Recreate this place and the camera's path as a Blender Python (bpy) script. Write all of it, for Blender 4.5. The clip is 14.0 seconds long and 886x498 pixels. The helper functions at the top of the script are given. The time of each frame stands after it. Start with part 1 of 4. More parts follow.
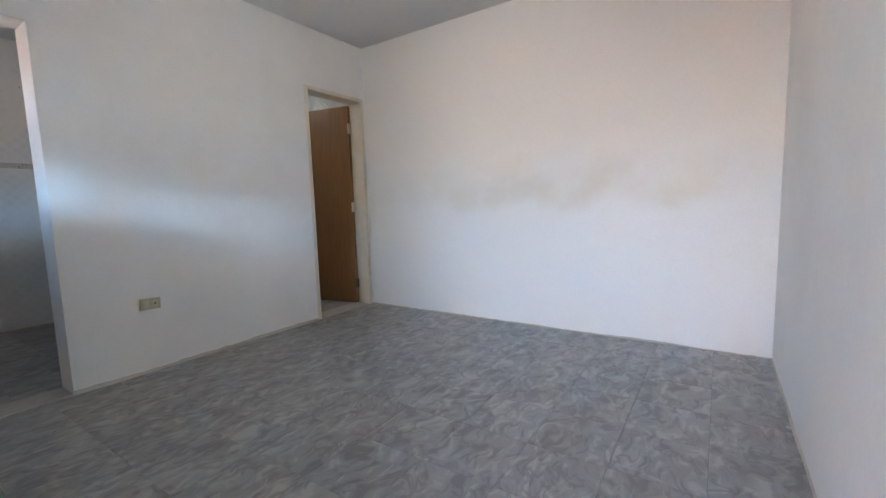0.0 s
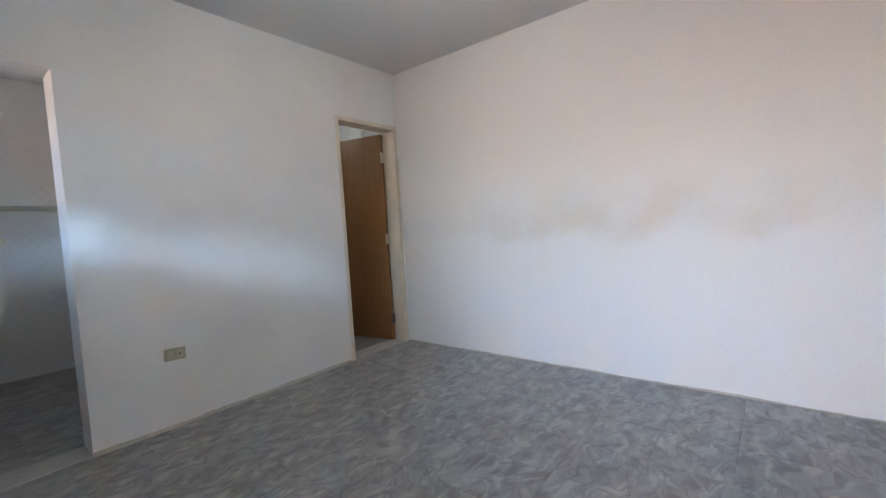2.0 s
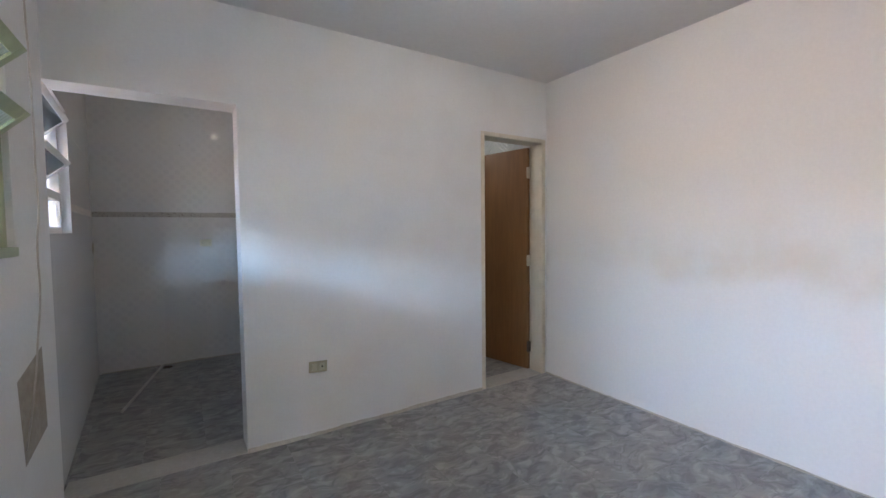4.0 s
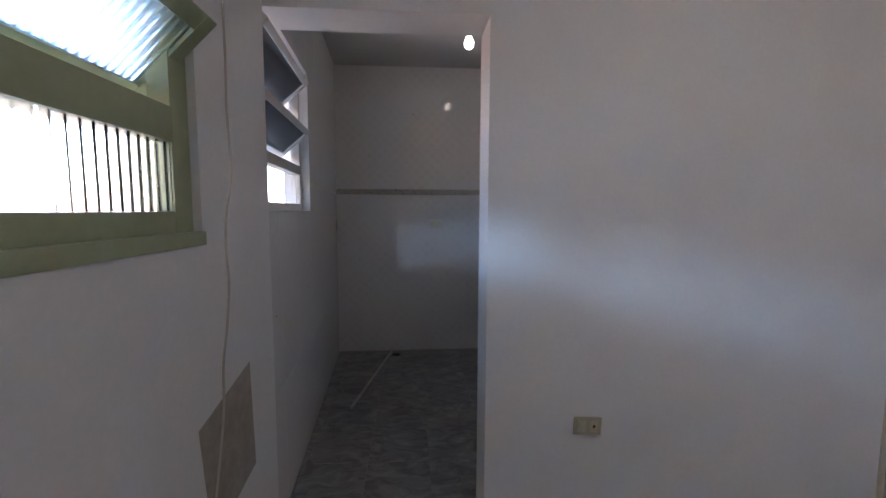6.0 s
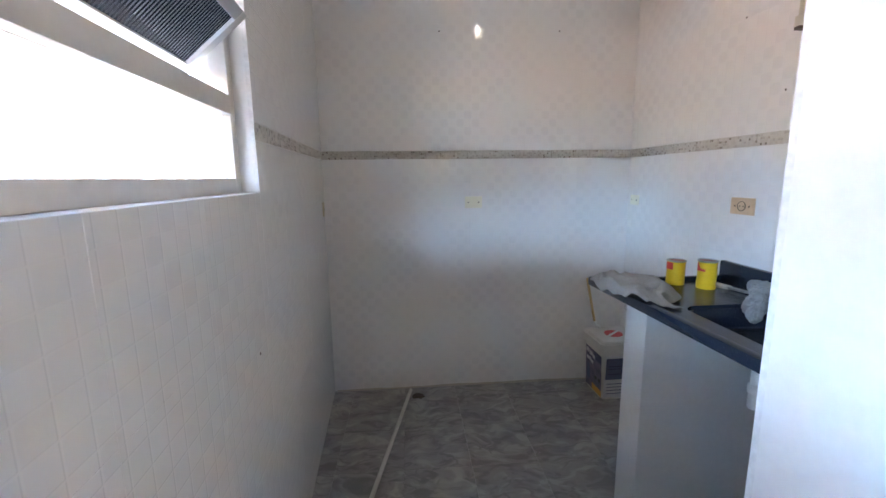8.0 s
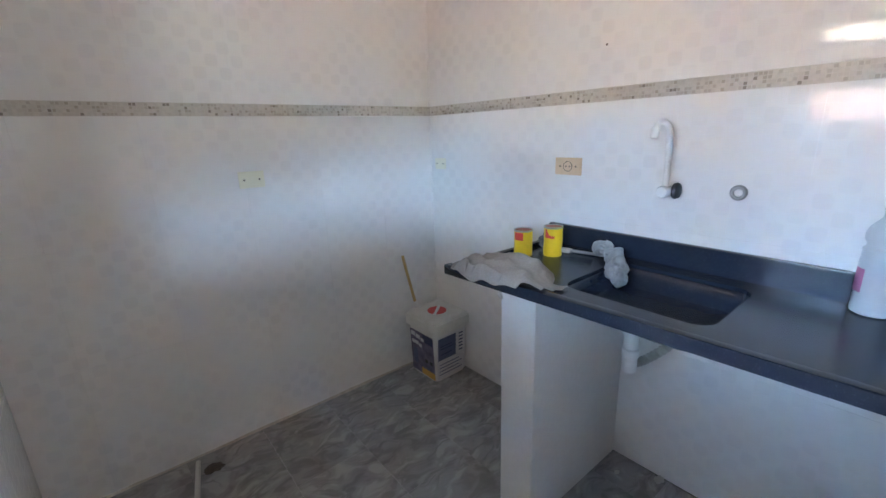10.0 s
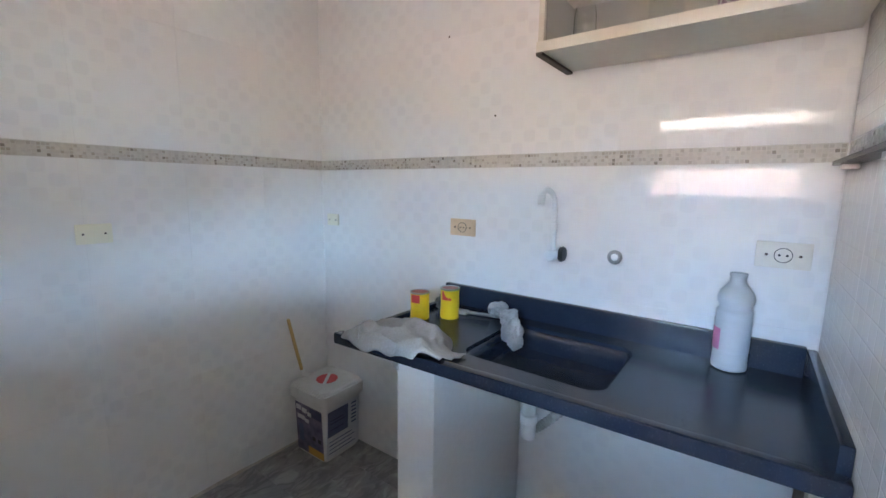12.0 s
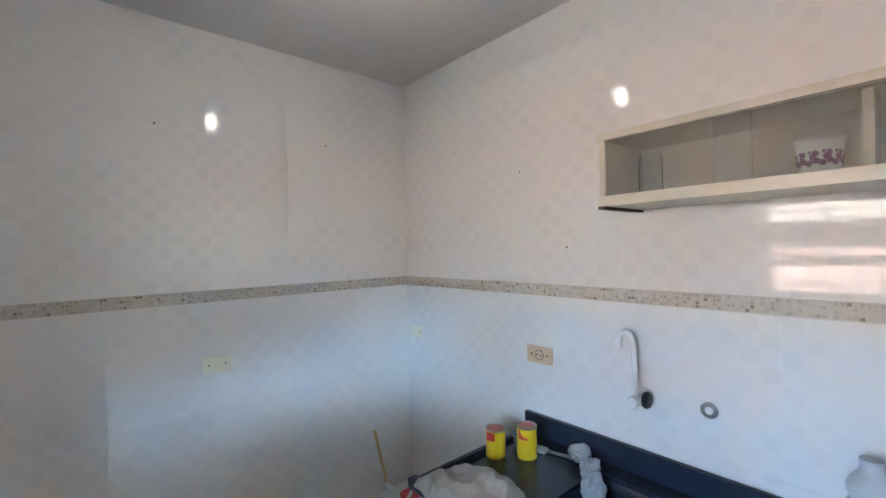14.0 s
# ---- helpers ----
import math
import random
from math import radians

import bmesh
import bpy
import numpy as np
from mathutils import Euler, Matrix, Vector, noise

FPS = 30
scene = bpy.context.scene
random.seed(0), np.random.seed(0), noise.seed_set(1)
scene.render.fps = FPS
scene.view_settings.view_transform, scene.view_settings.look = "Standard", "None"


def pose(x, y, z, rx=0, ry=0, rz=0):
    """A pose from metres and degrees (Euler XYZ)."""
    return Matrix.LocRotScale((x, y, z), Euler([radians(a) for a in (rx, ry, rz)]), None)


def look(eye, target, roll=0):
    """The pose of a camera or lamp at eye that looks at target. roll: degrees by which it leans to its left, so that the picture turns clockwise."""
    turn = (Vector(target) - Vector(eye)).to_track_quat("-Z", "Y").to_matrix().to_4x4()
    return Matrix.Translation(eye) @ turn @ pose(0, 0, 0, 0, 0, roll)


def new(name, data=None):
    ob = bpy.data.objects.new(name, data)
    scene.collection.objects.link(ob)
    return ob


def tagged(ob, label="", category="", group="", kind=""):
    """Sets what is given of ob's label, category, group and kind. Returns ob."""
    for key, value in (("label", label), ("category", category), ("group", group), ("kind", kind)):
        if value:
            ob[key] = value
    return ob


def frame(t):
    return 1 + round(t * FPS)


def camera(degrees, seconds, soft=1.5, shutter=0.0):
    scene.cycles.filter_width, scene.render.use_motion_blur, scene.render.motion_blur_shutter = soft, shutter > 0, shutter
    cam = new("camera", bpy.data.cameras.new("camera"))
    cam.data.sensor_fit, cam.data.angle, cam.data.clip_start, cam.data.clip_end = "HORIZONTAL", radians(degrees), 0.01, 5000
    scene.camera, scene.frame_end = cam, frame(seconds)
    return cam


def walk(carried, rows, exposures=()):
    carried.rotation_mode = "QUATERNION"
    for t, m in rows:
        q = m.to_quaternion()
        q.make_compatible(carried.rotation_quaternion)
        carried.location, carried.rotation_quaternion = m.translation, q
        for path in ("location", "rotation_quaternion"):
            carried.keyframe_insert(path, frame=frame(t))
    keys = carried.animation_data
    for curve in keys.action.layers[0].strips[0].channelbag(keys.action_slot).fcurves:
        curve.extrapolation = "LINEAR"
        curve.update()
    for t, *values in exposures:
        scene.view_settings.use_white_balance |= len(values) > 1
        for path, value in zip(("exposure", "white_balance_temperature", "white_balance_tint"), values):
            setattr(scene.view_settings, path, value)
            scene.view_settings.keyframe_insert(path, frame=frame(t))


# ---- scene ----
cam = camera(93.6, 14.0)
PATH = [
    (0, (1.024, -3.045, 1.018), (2.678, -1.941, 0.806), -1.8),
    (0.5, (1.184, -2.973, 1.015), (2.771, -1.778, 0.781), -2.0),
    (1, (1.275, -2.923, 1.019), (2.833, -1.696, 0.761), -2.5),
    (1.5, (1.295, -2.87, 1.062), (2.824, -1.599, 0.845), -3.2),
    (2, (1.26, -2.86, 1.13), (2.818, -1.611, 1.013), -3.4),
    (2.5, (1.278, -2.901, 1.262), (2.813, -1.619, 1.227), -2.5),
    (3, (1.304, -2.884, 1.257), (2.788, -1.543, 1.295), -2.9),
    (3.5, (1.409, -2.758, 1.272), (2.704, -1.237, 1.168), -1.9),
    (4, (1.446, -2.666, 1.319), (2.51, -0.976, 1.222), -0.6),
    (4.2, (1.45, -2.585, 1.3), (2.435, -0.845, 1.275), 0.2),
    (6.3, (1.452, -1.399, 1.335), (1.559, 0.588, 1.137), 0.0),
    (6.5, (1.426, -1.268, 1.342), (1.534, 0.72, 1.143), 0.1),
    (7, (1.382, -0.923, 1.33), (1.396, 1.068, 1.142), 0.7),
    (7.2, (1.363, -0.788, 1.33), (1.335, 1.199, 1.105), 0.5),
    (9.3, (1.166, 0.236, 1.392), (2.06, 1.968, 0.941), -2.4),
    (9.5, (1.167, 0.271, 1.38), (2.177, 1.936, 0.925), -2.3),
    (10, (1.151, 0.328, 1.366), (2.365, 1.824, 0.83), -1.9),
    (10.5, (1.164, 0.349, 1.348), (2.501, 1.744, 0.831), -1.3),
    (11, (1.173, 0.363, 1.337), (2.621, 1.664, 0.882), -2.1),
    (11.5, (1.185, 0.383, 1.333), (2.71, 1.619, 0.949), -0.7),
    (12, (1.22, 0.386, 1.384), (2.811, 1.561, 1.088), 0.9),
    (12.5, (1.242, 0.386, 1.47), (2.833, 1.568, 1.2), 1.0),
    (13, (1.246, 0.37, 1.565), (2.776, 1.645, 1.387), 1.0),
    (13.5, (1.259, 0.362, 1.636), (2.735, 1.711, 1.58), -0.5),
    (14, (1.261, 0.302, 1.663), (2.558, 1.825, 1.659), -1.3),
]
# exposure follows the clip's own brightening and darkening
EXPOSURE = [(0.0, 5.56, 6800, 10), (4.2, 5.57, 6800, 13), (6.3, 4.72, 6850, 20), (6.7, 4.92, 6850, 20), (7.2, 5.74, 7000, 18), (9.3, 6.72, 7000, 14), (10.0, 6.6, 7050, 14), (12.0, 6.52, 7050, 13), (14.0, 6.42, 6900, 11)]
walk(cam, [(t, look(eye, target, roll)) for t, eye, target, roll in PATH], EXPOSURE)

# ---- world, sun ----
world = bpy.data.worlds.new("sky")
scene.world = world
world.use_nodes = True
wn = world.node_tree.nodes
sky = wn.new("ShaderNodeTexSky")
sky.sky_type = "NISHITA"
sky.sun_disc = False
sky.sun_elevation = radians(48)
sky.sun_rotation = radians(70)
sky.dust_density, sky.ozone_density = 0.0, 4.0
wn["Background"].inputs[1].default_value = 0.132
world.node_tree.links.new(sky.outputs[0], wn["Background"].inputs[0])
sun_data = bpy.data.lights.new("sun", "SUN")
sun_data.energy, sun_data.angle, sun_data.color = 2.5, radians(0.5), (1.0, 0.93, 0.82)
sun = new("sun", sun_data)
sun.matrix_world = look((10, 3.5, 12), (0, 0, 0))


def sky_fill_lamp(name, at, toward, size, watts, spread):
    """Added lamp that stands in, inside a window or door opening, for the low strip of blue sky seen through it (a
    window's clear lower pane).
    """
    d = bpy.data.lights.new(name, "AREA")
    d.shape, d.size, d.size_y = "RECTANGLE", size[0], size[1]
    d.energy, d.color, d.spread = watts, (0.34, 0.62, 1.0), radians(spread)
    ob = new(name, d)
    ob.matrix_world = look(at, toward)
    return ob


# Aimed fill lamps lay the blue band along the partition.
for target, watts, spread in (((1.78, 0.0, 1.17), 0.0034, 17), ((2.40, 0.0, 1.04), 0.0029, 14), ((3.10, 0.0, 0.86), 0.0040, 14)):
    sky_fill_lamp("window_sky_fill", (0.87, -0.95, 1.42), target, (0.24, 0.08), watts, spread)
# Two wider fills added to tint the lower east wall blue.
sky_fill_lamp("window_sky_fill", (0.87, -1.0, 1.44), (4.22, -1.45, 0.42), (0.80, 0.10), 0.034, 42)
sky_fill_lamp("door_sky_fill", (0.84, -2.85, 1.75), (4.22, -2.55, 0.40), (0.60, 0.20), 0.026, 40)
# Kitchen fills: blue band on the tiled walls, the last lifts the counter end.
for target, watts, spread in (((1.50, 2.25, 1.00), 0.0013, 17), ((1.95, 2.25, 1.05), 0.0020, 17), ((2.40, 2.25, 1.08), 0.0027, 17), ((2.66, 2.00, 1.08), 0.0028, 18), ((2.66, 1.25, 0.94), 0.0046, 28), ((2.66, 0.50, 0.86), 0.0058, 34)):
    sky_fill_lamp("window_sky_fill", (0.79, 0.45, 1.46), target, (0.24, 0.08), watts, spread)


# ---- materials ----
def mat(name, color, rough=0.6, metal=0.0, grain=0.0, scale=30.0, bump=0.0, coat=0.0, dark=None, dirt=0.0, dirt_scale=1.5, spec=0.5):
    """A plain surface with fine grain, broad dirt and relief."""
    m = bpy.data.materials.new(name)
    m.use_nodes = True
    t = m.node_tree
    b = t.nodes["Principled BSDF"]
    b.inputs["Base Color"].default_value = (*color, 1)
    b.inputs["Roughness"].default_value = rough
    b.inputs["Metallic"].default_value = metal
    b.inputs["Coat Weight"].default_value = coat
    b.inputs["Specular IOR Level"].default_value = spec
    geo = t.nodes.new("ShaderNodeNewGeometry")
    out = None
    if grain or bump:
        n = t.nodes.new("ShaderNodeTexNoise")
        n.inputs["Scale"].default_value = scale
        n.inputs["Detail"].default_value = 5
        t.links.new(geo.outputs["Position"], n.inputs["Vector"])
    if grain:
        r = t.nodes.new("ShaderNodeMapRange")
        r.inputs[1].default_value, r.inputs[2].default_value = 0.3, 0.7
        t.links.new(n.outputs["Fac"], r.inputs[0])
        x = t.nodes.new("ShaderNodeMix")
        x.data_type = "RGBA"
        d = dark or tuple(c * (1 - grain) for c in color)
        x.inputs[6].default_value, x.inputs[7].default_value = (*d, 1), (*color, 1)
        t.links.new(r.outputs[0], x.inputs[0])
        out = x.outputs[2]
    if dirt:
        n2 = t.nodes.new("ShaderNodeTexNoise")
        n2.inputs["Scale"].default_value = dirt_scale
        n2.inputs["Detail"].default_value = 8
        n2.inputs["Roughness"].default_value = 0.65
        t.links.new(geo.outputs["Position"], n2.inputs["Vector"])
        r2 = t.nodes.new("ShaderNodeMapRange")
        r2.inputs[1].default_value, r2.inputs[2].default_value = 0.45, 0.75
        r2.inputs[4].default_value = dirt
        t.links.new(n2.outputs["Fac"], r2.inputs[0])
        x2 = t.nodes.new("ShaderNodeMix")
        x2.data_type = "RGBA"
        x2.inputs[6].default_value = (*color, 1)
        x2.inputs[7].default_value = (color[0] * 0.62, color[1] * 0.56, color[2] * 0.48, 1)
        if out:
            t.links.new(out, x2.inputs[6])
        t.links.new(r2.outputs[0], x2.inputs[0])
        out = x2.outputs[2]
    if out:
        t.links.new(out, b.inputs["Base Color"])
    if bump:
        bp = t.nodes.new("ShaderNodeBump")
        bp.inputs["Strength"].default_value = bump
        bp.inputs["Distance"].default_value = 0.004
        t.links.new(n.outputs["Fac"], bp.inputs["Height"])
        t.links.new(bp.outputs[0], b.inputs["Normal"])
    return m


def node(t, kind, **values):
    n = t.nodes.new(kind)
    for k, v in values.items():
        n.inputs[int(k[1:])].default_value = v
    return n


def math_node(t, op, a, b=None):
    n = t.nodes.new("ShaderNodeMath")
    n.operation = op
    for i, v in ((0, a), (1, b)):
        if v is None:
            continue
        if isinstance(v, (int, float)):
            n.inputs[i].default_value = v
        else:
            t.links.new(v, n.inputs[i])
    return n.outputs[0]


def smooth(t, value, lo, hi):
    n = t.nodes.new("ShaderNodeMapRange")
    n.interpolation_type = "SMOOTHSTEP"
    n.inputs[1].default_value, n.inputs[2].default_value = lo, hi
    t.links.new(value, n.inputs[0])
    return n.outputs[0]


def mix_color(t, fac, a, b):
    x = t.nodes.new("ShaderNodeMix")
    x.data_type = "RGBA"
    t.links.new(fac, x.inputs[0])
    for i, v in ((6, a), (7, b)):
        if isinstance(v, tuple):
            x.inputs[i].default_value = (*v, 1)
        else:
            t.links.new(v, x.inputs[i])
    return x.outputs[2]


def noise_node(t, vec, scale, detail=4, rough=0.5, distortion=0.0):
    n = t.nodes.new("ShaderNodeTexNoise")
    n.inputs["Scale"].default_value = scale
    n.inputs["Detail"].default_value = detail
    n.inputs["Roughness"].default_value = rough
    n.inputs["Distortion"].default_value = distortion
    t.links.new(vec, n.inputs["Vector"])
    return n.outputs["Fac"]


def damp_wall():
    """White wall paint with an old brown damp stain whose lower edge was painted over."""
    m = mat("damp_paint", (0.77, 0.75, 0.72), 0.6, grain=0.04, scale=60, bump=0.15)
    t = m.node_tree
    b = t.nodes["Principled BSDF"]
    old = b.inputs["Base Color"].links[0].from_socket
    geo = t.nodes.new("ShaderNodeNewGeometry")
    sep = t.nodes.new("ShaderNodeSeparateXYZ")
    t.links.new(geo.outputs["Position"], sep.inputs[0])
    big = noise_node(t, geo.outputs["Position"], 2.1, 4, 0.55)
    fine = noise_node(t, geo.outputs["Position"], 7, 6, 0.6)
    # lower edge of the stain: two tongues hang below a wandering line
    def tongue(centre, width, drop):
        d = math_node(t, "ABSOLUTE", math_node(t, "SUBTRACT", sep.outputs["Y"], centre))
        return math_node(t, "MULTIPLY", math_node(t, "SUBTRACT", 1.0, smooth(t, d, 0.0, width)), drop)

    edge = math_node(t, "ADD", sep.outputs["Z"], math_node(t, "MULTIPLY", math_node(t, "SUBTRACT", big, 0.5), 0.18))
    edge = math_node(t, "ADD", edge, math_node(t, "MULTIPLY", math_node(t, "SUBTRACT", fine, 0.5), 0.12))
    for c, w, drop in ((-1.25, 0.42, 0.10), (-2.06, 0.36, 0.12), (-2.73, 0.34, 0.10)):
        edge = math_node(t, "ADD", edge, tongue(c, w, drop))
    low = smooth(t, edge, 0.97, 1.12)
    high = math_node(t, "SUBTRACT", 1.0, smooth(t, edge, 1.12, 1.46))
    ends = math_node(t, "MULTIPLY", smooth(t, sep.outputs["Y"], -3.4, -2.6), math_node(t, "SUBTRACT", 1.0, smooth(t, sep.outputs["Y"], -1.6, -0.1)))
    k = math_node(t, "MULTIPLY", math_node(t, "MULTIPLY", low, high), math_node(t, "ADD", math_node(t, "MULTIPLY", ends, 0.8), 0.2))
    k = math_node(t, "MULTIPLY", k, smooth(t, noise_node(t, geo.outputs["Position"], 3.3, 5, 0.6), 0.15, 0.7))
    k = math_node(t, "MULTIPLY", k, 0.46)
    t.links.new(mix_color(t, k, old, (0.58, 0.48, 0.34)), b.inputs["Base Color"])
    return m


def ceramic():
    """Glossy white wall tile with a faint printed check of soft squares."""
    m = mat("white_glazed_tile", (0.80, 0.785, 0.765), 0.3, spec=0.0)
    t = m.node_tree
    b = t.nodes["Principled BSDF"]
    geo = t.nodes.new("ShaderNodeNewGeometry")
    info = t.nodes.new("ShaderNodeObjectInfo")
    sep = t.nodes.new("ShaderNodeSeparateXYZ")
    t.links.new(geo.outputs["Position"], sep.inputs[0])
    u = math_node(t, "ADD", sep.outputs["X"], sep.outputs["Y"])
    su = math_node(t, "SINE", math_node(t, "MULTIPLY", u, 2 * math.pi / 0.094))
    sv = math_node(t, "SINE", math_node(t, "MULTIPLY", sep.outputs["Z"], 2 * math.pi / 0.094))
    chk = smooth(t, math_node(t, "MULTIPLY", su, sv), 0.0, 0.22)
    cloud = noise_node(t, geo.outputs["Position"], 6, 4)
    k = math_node(t, "MULTIPLY", chk, smooth(t, cloud, 0.3, 0.7))
    base = mix_color(t, math_node(t, "MULTIPLY", k, 0.44), (0.80, 0.785, 0.765), (0.70, 0.685, 0.675))
    tone = math_node(t, "MULTIPLY", info.outputs["Random"], 0.25)
    base = mix_color(t, tone, base, (0.76, 0.74, 0.71))
    t.links.new(base, b.inputs["Base Color"])
    # slightly wavy glaze
    bp = t.nodes.new("ShaderNodeBump")
    bp.inputs["Strength"].default_value, bp.inputs["Distance"].default_value = 0.014, 0.01
    off = t.nodes.new("ShaderNodeVectorMath")
    off.operation = "ADD"
    t.links.new(geo.outputs["Position"], off.inputs[0])
    t.links.new(info.outputs["Random"], off.inputs[1])
    t.links.new(noise_node(t, off.outputs[0], 9, 1), bp.inputs["Height"])
    emboss = t.nodes.new("ShaderNodeBump")
    emboss.inputs["Strength"].default_value, emboss.inputs["Distance"].default_value = 0.9, 0.0009
    # fine grooves between the squares of the check
    groove = math_node(t, "MULTIPLY", smooth(t, math_node(t, "ABSOLUTE", su), 0.0, 0.2), smooth(t, math_node(t, "ABSOLUTE", sv), 0.0, 0.2))
    t.links.new(groove, emboss.inputs["Height"])
    t.links.new(bp.outputs[0], emboss.inputs["Normal"])
    t.links.new(bp.outputs[0], b.inputs["Normal"])
    t.links.new(emboss.outputs[0], b.inputs["Coat Normal"])
    b.inputs["Coat Weight"].default_value = 0.7
    satin = t.nodes.new("ShaderNodeMapRange")
    satin.inputs[3].default_value, satin.inputs[4].default_value = 0.018, 0.085
    t.links.new(chk, satin.inputs[0])
    t.links.new(satin.outputs[0], b.inputs["Coat Roughness"])
    return m


def marbled():
    """Grey floor tile with short, curved, darker and lighter strokes."""
    m = mat("grey_marbled_tile", (0.35, 0.34, 0.345), 0.32)
    t = m.node_tree
    b = t.nodes["Principled BSDF"]
    geo = t.nodes.new("ShaderNodeNewGeometry")
    info = t.nodes.new("ShaderNodeObjectInfo")
    off = t.nodes.new("ShaderNodeVectorMath")
    off.operation = "MULTIPLY_ADD"
    off.inputs[1].default_value = (1.0, 1.0, 1.0)
    t.links.new(geo.outputs["Position"], off.inputs[0])
    sc = math_node(t, "MULTIPLY", info.outputs["Random"], 37.0)
    t.links.new(sc, off.inputs[2])
    v = off.outputs[0]
    # strokes run along one diagonal and bend with a broad swirl
    swirl = t.nodes.new("ShaderNodeTexNoise")
    swirl.inputs["Scale"].default_value, swirl.inputs["Detail"].default_value = 5.0, 2
    t.links.new(v, swirl.inputs["Vector"])
    bend = t.nodes.new("ShaderNodeVectorMath")
    bend.operation = "MULTIPLY_ADD"
    bend.inputs[1].default_value = (0.16, 0.16, 0.0)
    t.links.new(swirl.outputs["Color"], bend.inputs[0])
    t.links.new(v, bend.inputs[2])
    lay = t.nodes.new("ShaderNodeMapping")
    lay.inputs["Rotation"].default_value = (0, 0, radians(38))
    lay.inputs["Scale"].default_value = (1.0, 2.1, 1.0)
    t.links.new(bend.outputs[0], lay.inputs[0])
    w = lay.outputs[0]
    n = noise_node(t, w, 8.0, 3.5, 0.55, 0.7)
    dark = smooth(t, n, 0.50, 0.66)
    light = math_node(t, "SUBTRACT", 1.0, smooth(t, n, 0.34, 0.49))
    ridge = math_node(t, "ABSOLUTE", math_node(t, "SUBTRACT", noise_node(t, w, 5.5, 2.5, 0.5, 0.5), 0.5))
    vein = math_node(t, "SUBTRACT", 1.0, smooth(t, ridge, 0.0, 0.045))
    vein = math_node(t, "MULTIPLY", vein, smooth(t, noise_node(t, v, 7, 2), 0.42, 0.58))
    dark = math_node(t, "MAXIMUM", math_node(t, "MULTIPLY", dark, 0.75), math_node(t, "MULTIPLY", vein, 0.65))
    cloud = smooth(t, noise_node(t, v, 5, 5, 0.6), 0.3, 0.7)
    c = mix_color(t, cloud, (0.262, 0.253, 0.246), (0.32, 0.308, 0.298))
    c = mix_color(t, math_node(t, "MULTIPLY", light, 0.65), c, (0.45, 0.432, 0.418))
    c = mix_color(t, math_node(t, "MULTIPLY", dark, 0.80), c, (0.125, 0.12, 0.12))
    dirt = smooth(t, noise_node(t, geo.outputs["Position"], 1.1, 7, 0.65), 0.45, 0.8)
    c = mix_color(t, math_node(t, "MULTIPLY", dirt, 0.35), c, (0.30, 0.27, 0.24))
    t.links.new(c, b.inputs["Base Color"])
    r = t.nodes.new("ShaderNodeMapRange")
    r.inputs[3].default_value, r.inputs[4].default_value = 0.24, 0.5
    t.links.new(noise_node(t, geo.outputs["Position"], 4, 6, 0.65), r.inputs[0])
    t.links.new(r.outputs[0], b.inputs["Roughness"])
    return m


def mosaic():
    """Small beige stone chips, each of its own tone."""
    m = mat("mosaic_chip", (0.5, 0.46, 0.4), 0.35)
    t = m.node_tree
    b = t.nodes["Principled BSDF"]
    geo = t.nodes.new("ShaderNodeNewGeometry")
    ramp = t.nodes.new("ShaderNodeValToRGB")
    ramp.color_ramp.interpolation = "CONSTANT"
    e = ramp.color_ramp.elements
    e[0].color, e[1].color, e[1].position = (0.52, 0.48, 0.42, 1), (0.45, 0.41, 0.35, 1), 0.35
    for p, c in ((0.6, (0.57, 0.53, 0.47, 1)), (0.80, (0.40, 0.36, 0.30, 1)), (0.93, (0.24, 0.205, 0.17, 1))):
        e.new(p).color = c
    t.links.new(geo.outputs["Random Per Island"], ramp.inputs[0])
    t.links.new(ramp.outputs[0], b.inputs["Base Color"])
    return m


def granite():
    m = mat("black_granite", (0.014, 0.019, 0.031), 0.22)
    t = m.node_tree
    b = t.nodes["Principled BSDF"]
    geo = t.nodes.new("ShaderNodeNewGeometry")
    speck = smooth(t, noise_node(t, geo.outputs["Position"], 260, 2), 0.60, 0.72)
    c = mix_color(t, speck, (0.016, 0.022, 0.036), (0.038, 0.05, 0.068))
    dust = smooth(t, noise_node(t, geo.outputs["Position"], 7, 8, 0.7), 0.42, 0.8)
    c = mix_color(t, math_node(t, "MULTIPLY", dust, 0.22), c, (0.055, 0.06, 0.072))
    t.links.new(c, b.inputs["Base Color"])
    r = t.nodes.new("ShaderNodeMapRange")
    r.inputs[3].default_value, r.inputs[4].default_value = 0.17, 0.30
    t.links.new(noise_node(t, geo.outputs["Position"], 4, 3), r.inputs[0])
    t.links.new(r.outputs[0], b.inputs["Roughness"])
    return m


def wood():
    m = mat("brown_veneer", (0.30, 0.135, 0.045), 0.45)
    t = m.node_tree
    b = t.nodes["Principled BSDF"]
    geo = t.nodes.new("ShaderNodeNewGeometry")
    mp = t.nodes.new("ShaderNodeMapping")
    mp.inputs["Scale"].default_value = (14, 14, 1.1)
    t.links.new(geo.outputs["Position"], mp.inputs[0])
    g = noise_node(t, mp.outputs[0], 3, 6, 0.6, 0.6)
    c = mix_color(t, smooth(t, g, 0.3, 0.7), (0.205, 0.094, 0.030), (0.25, 0.115, 0.038))
    t.links.new(c, b.inputs["Base Color"])
    return m


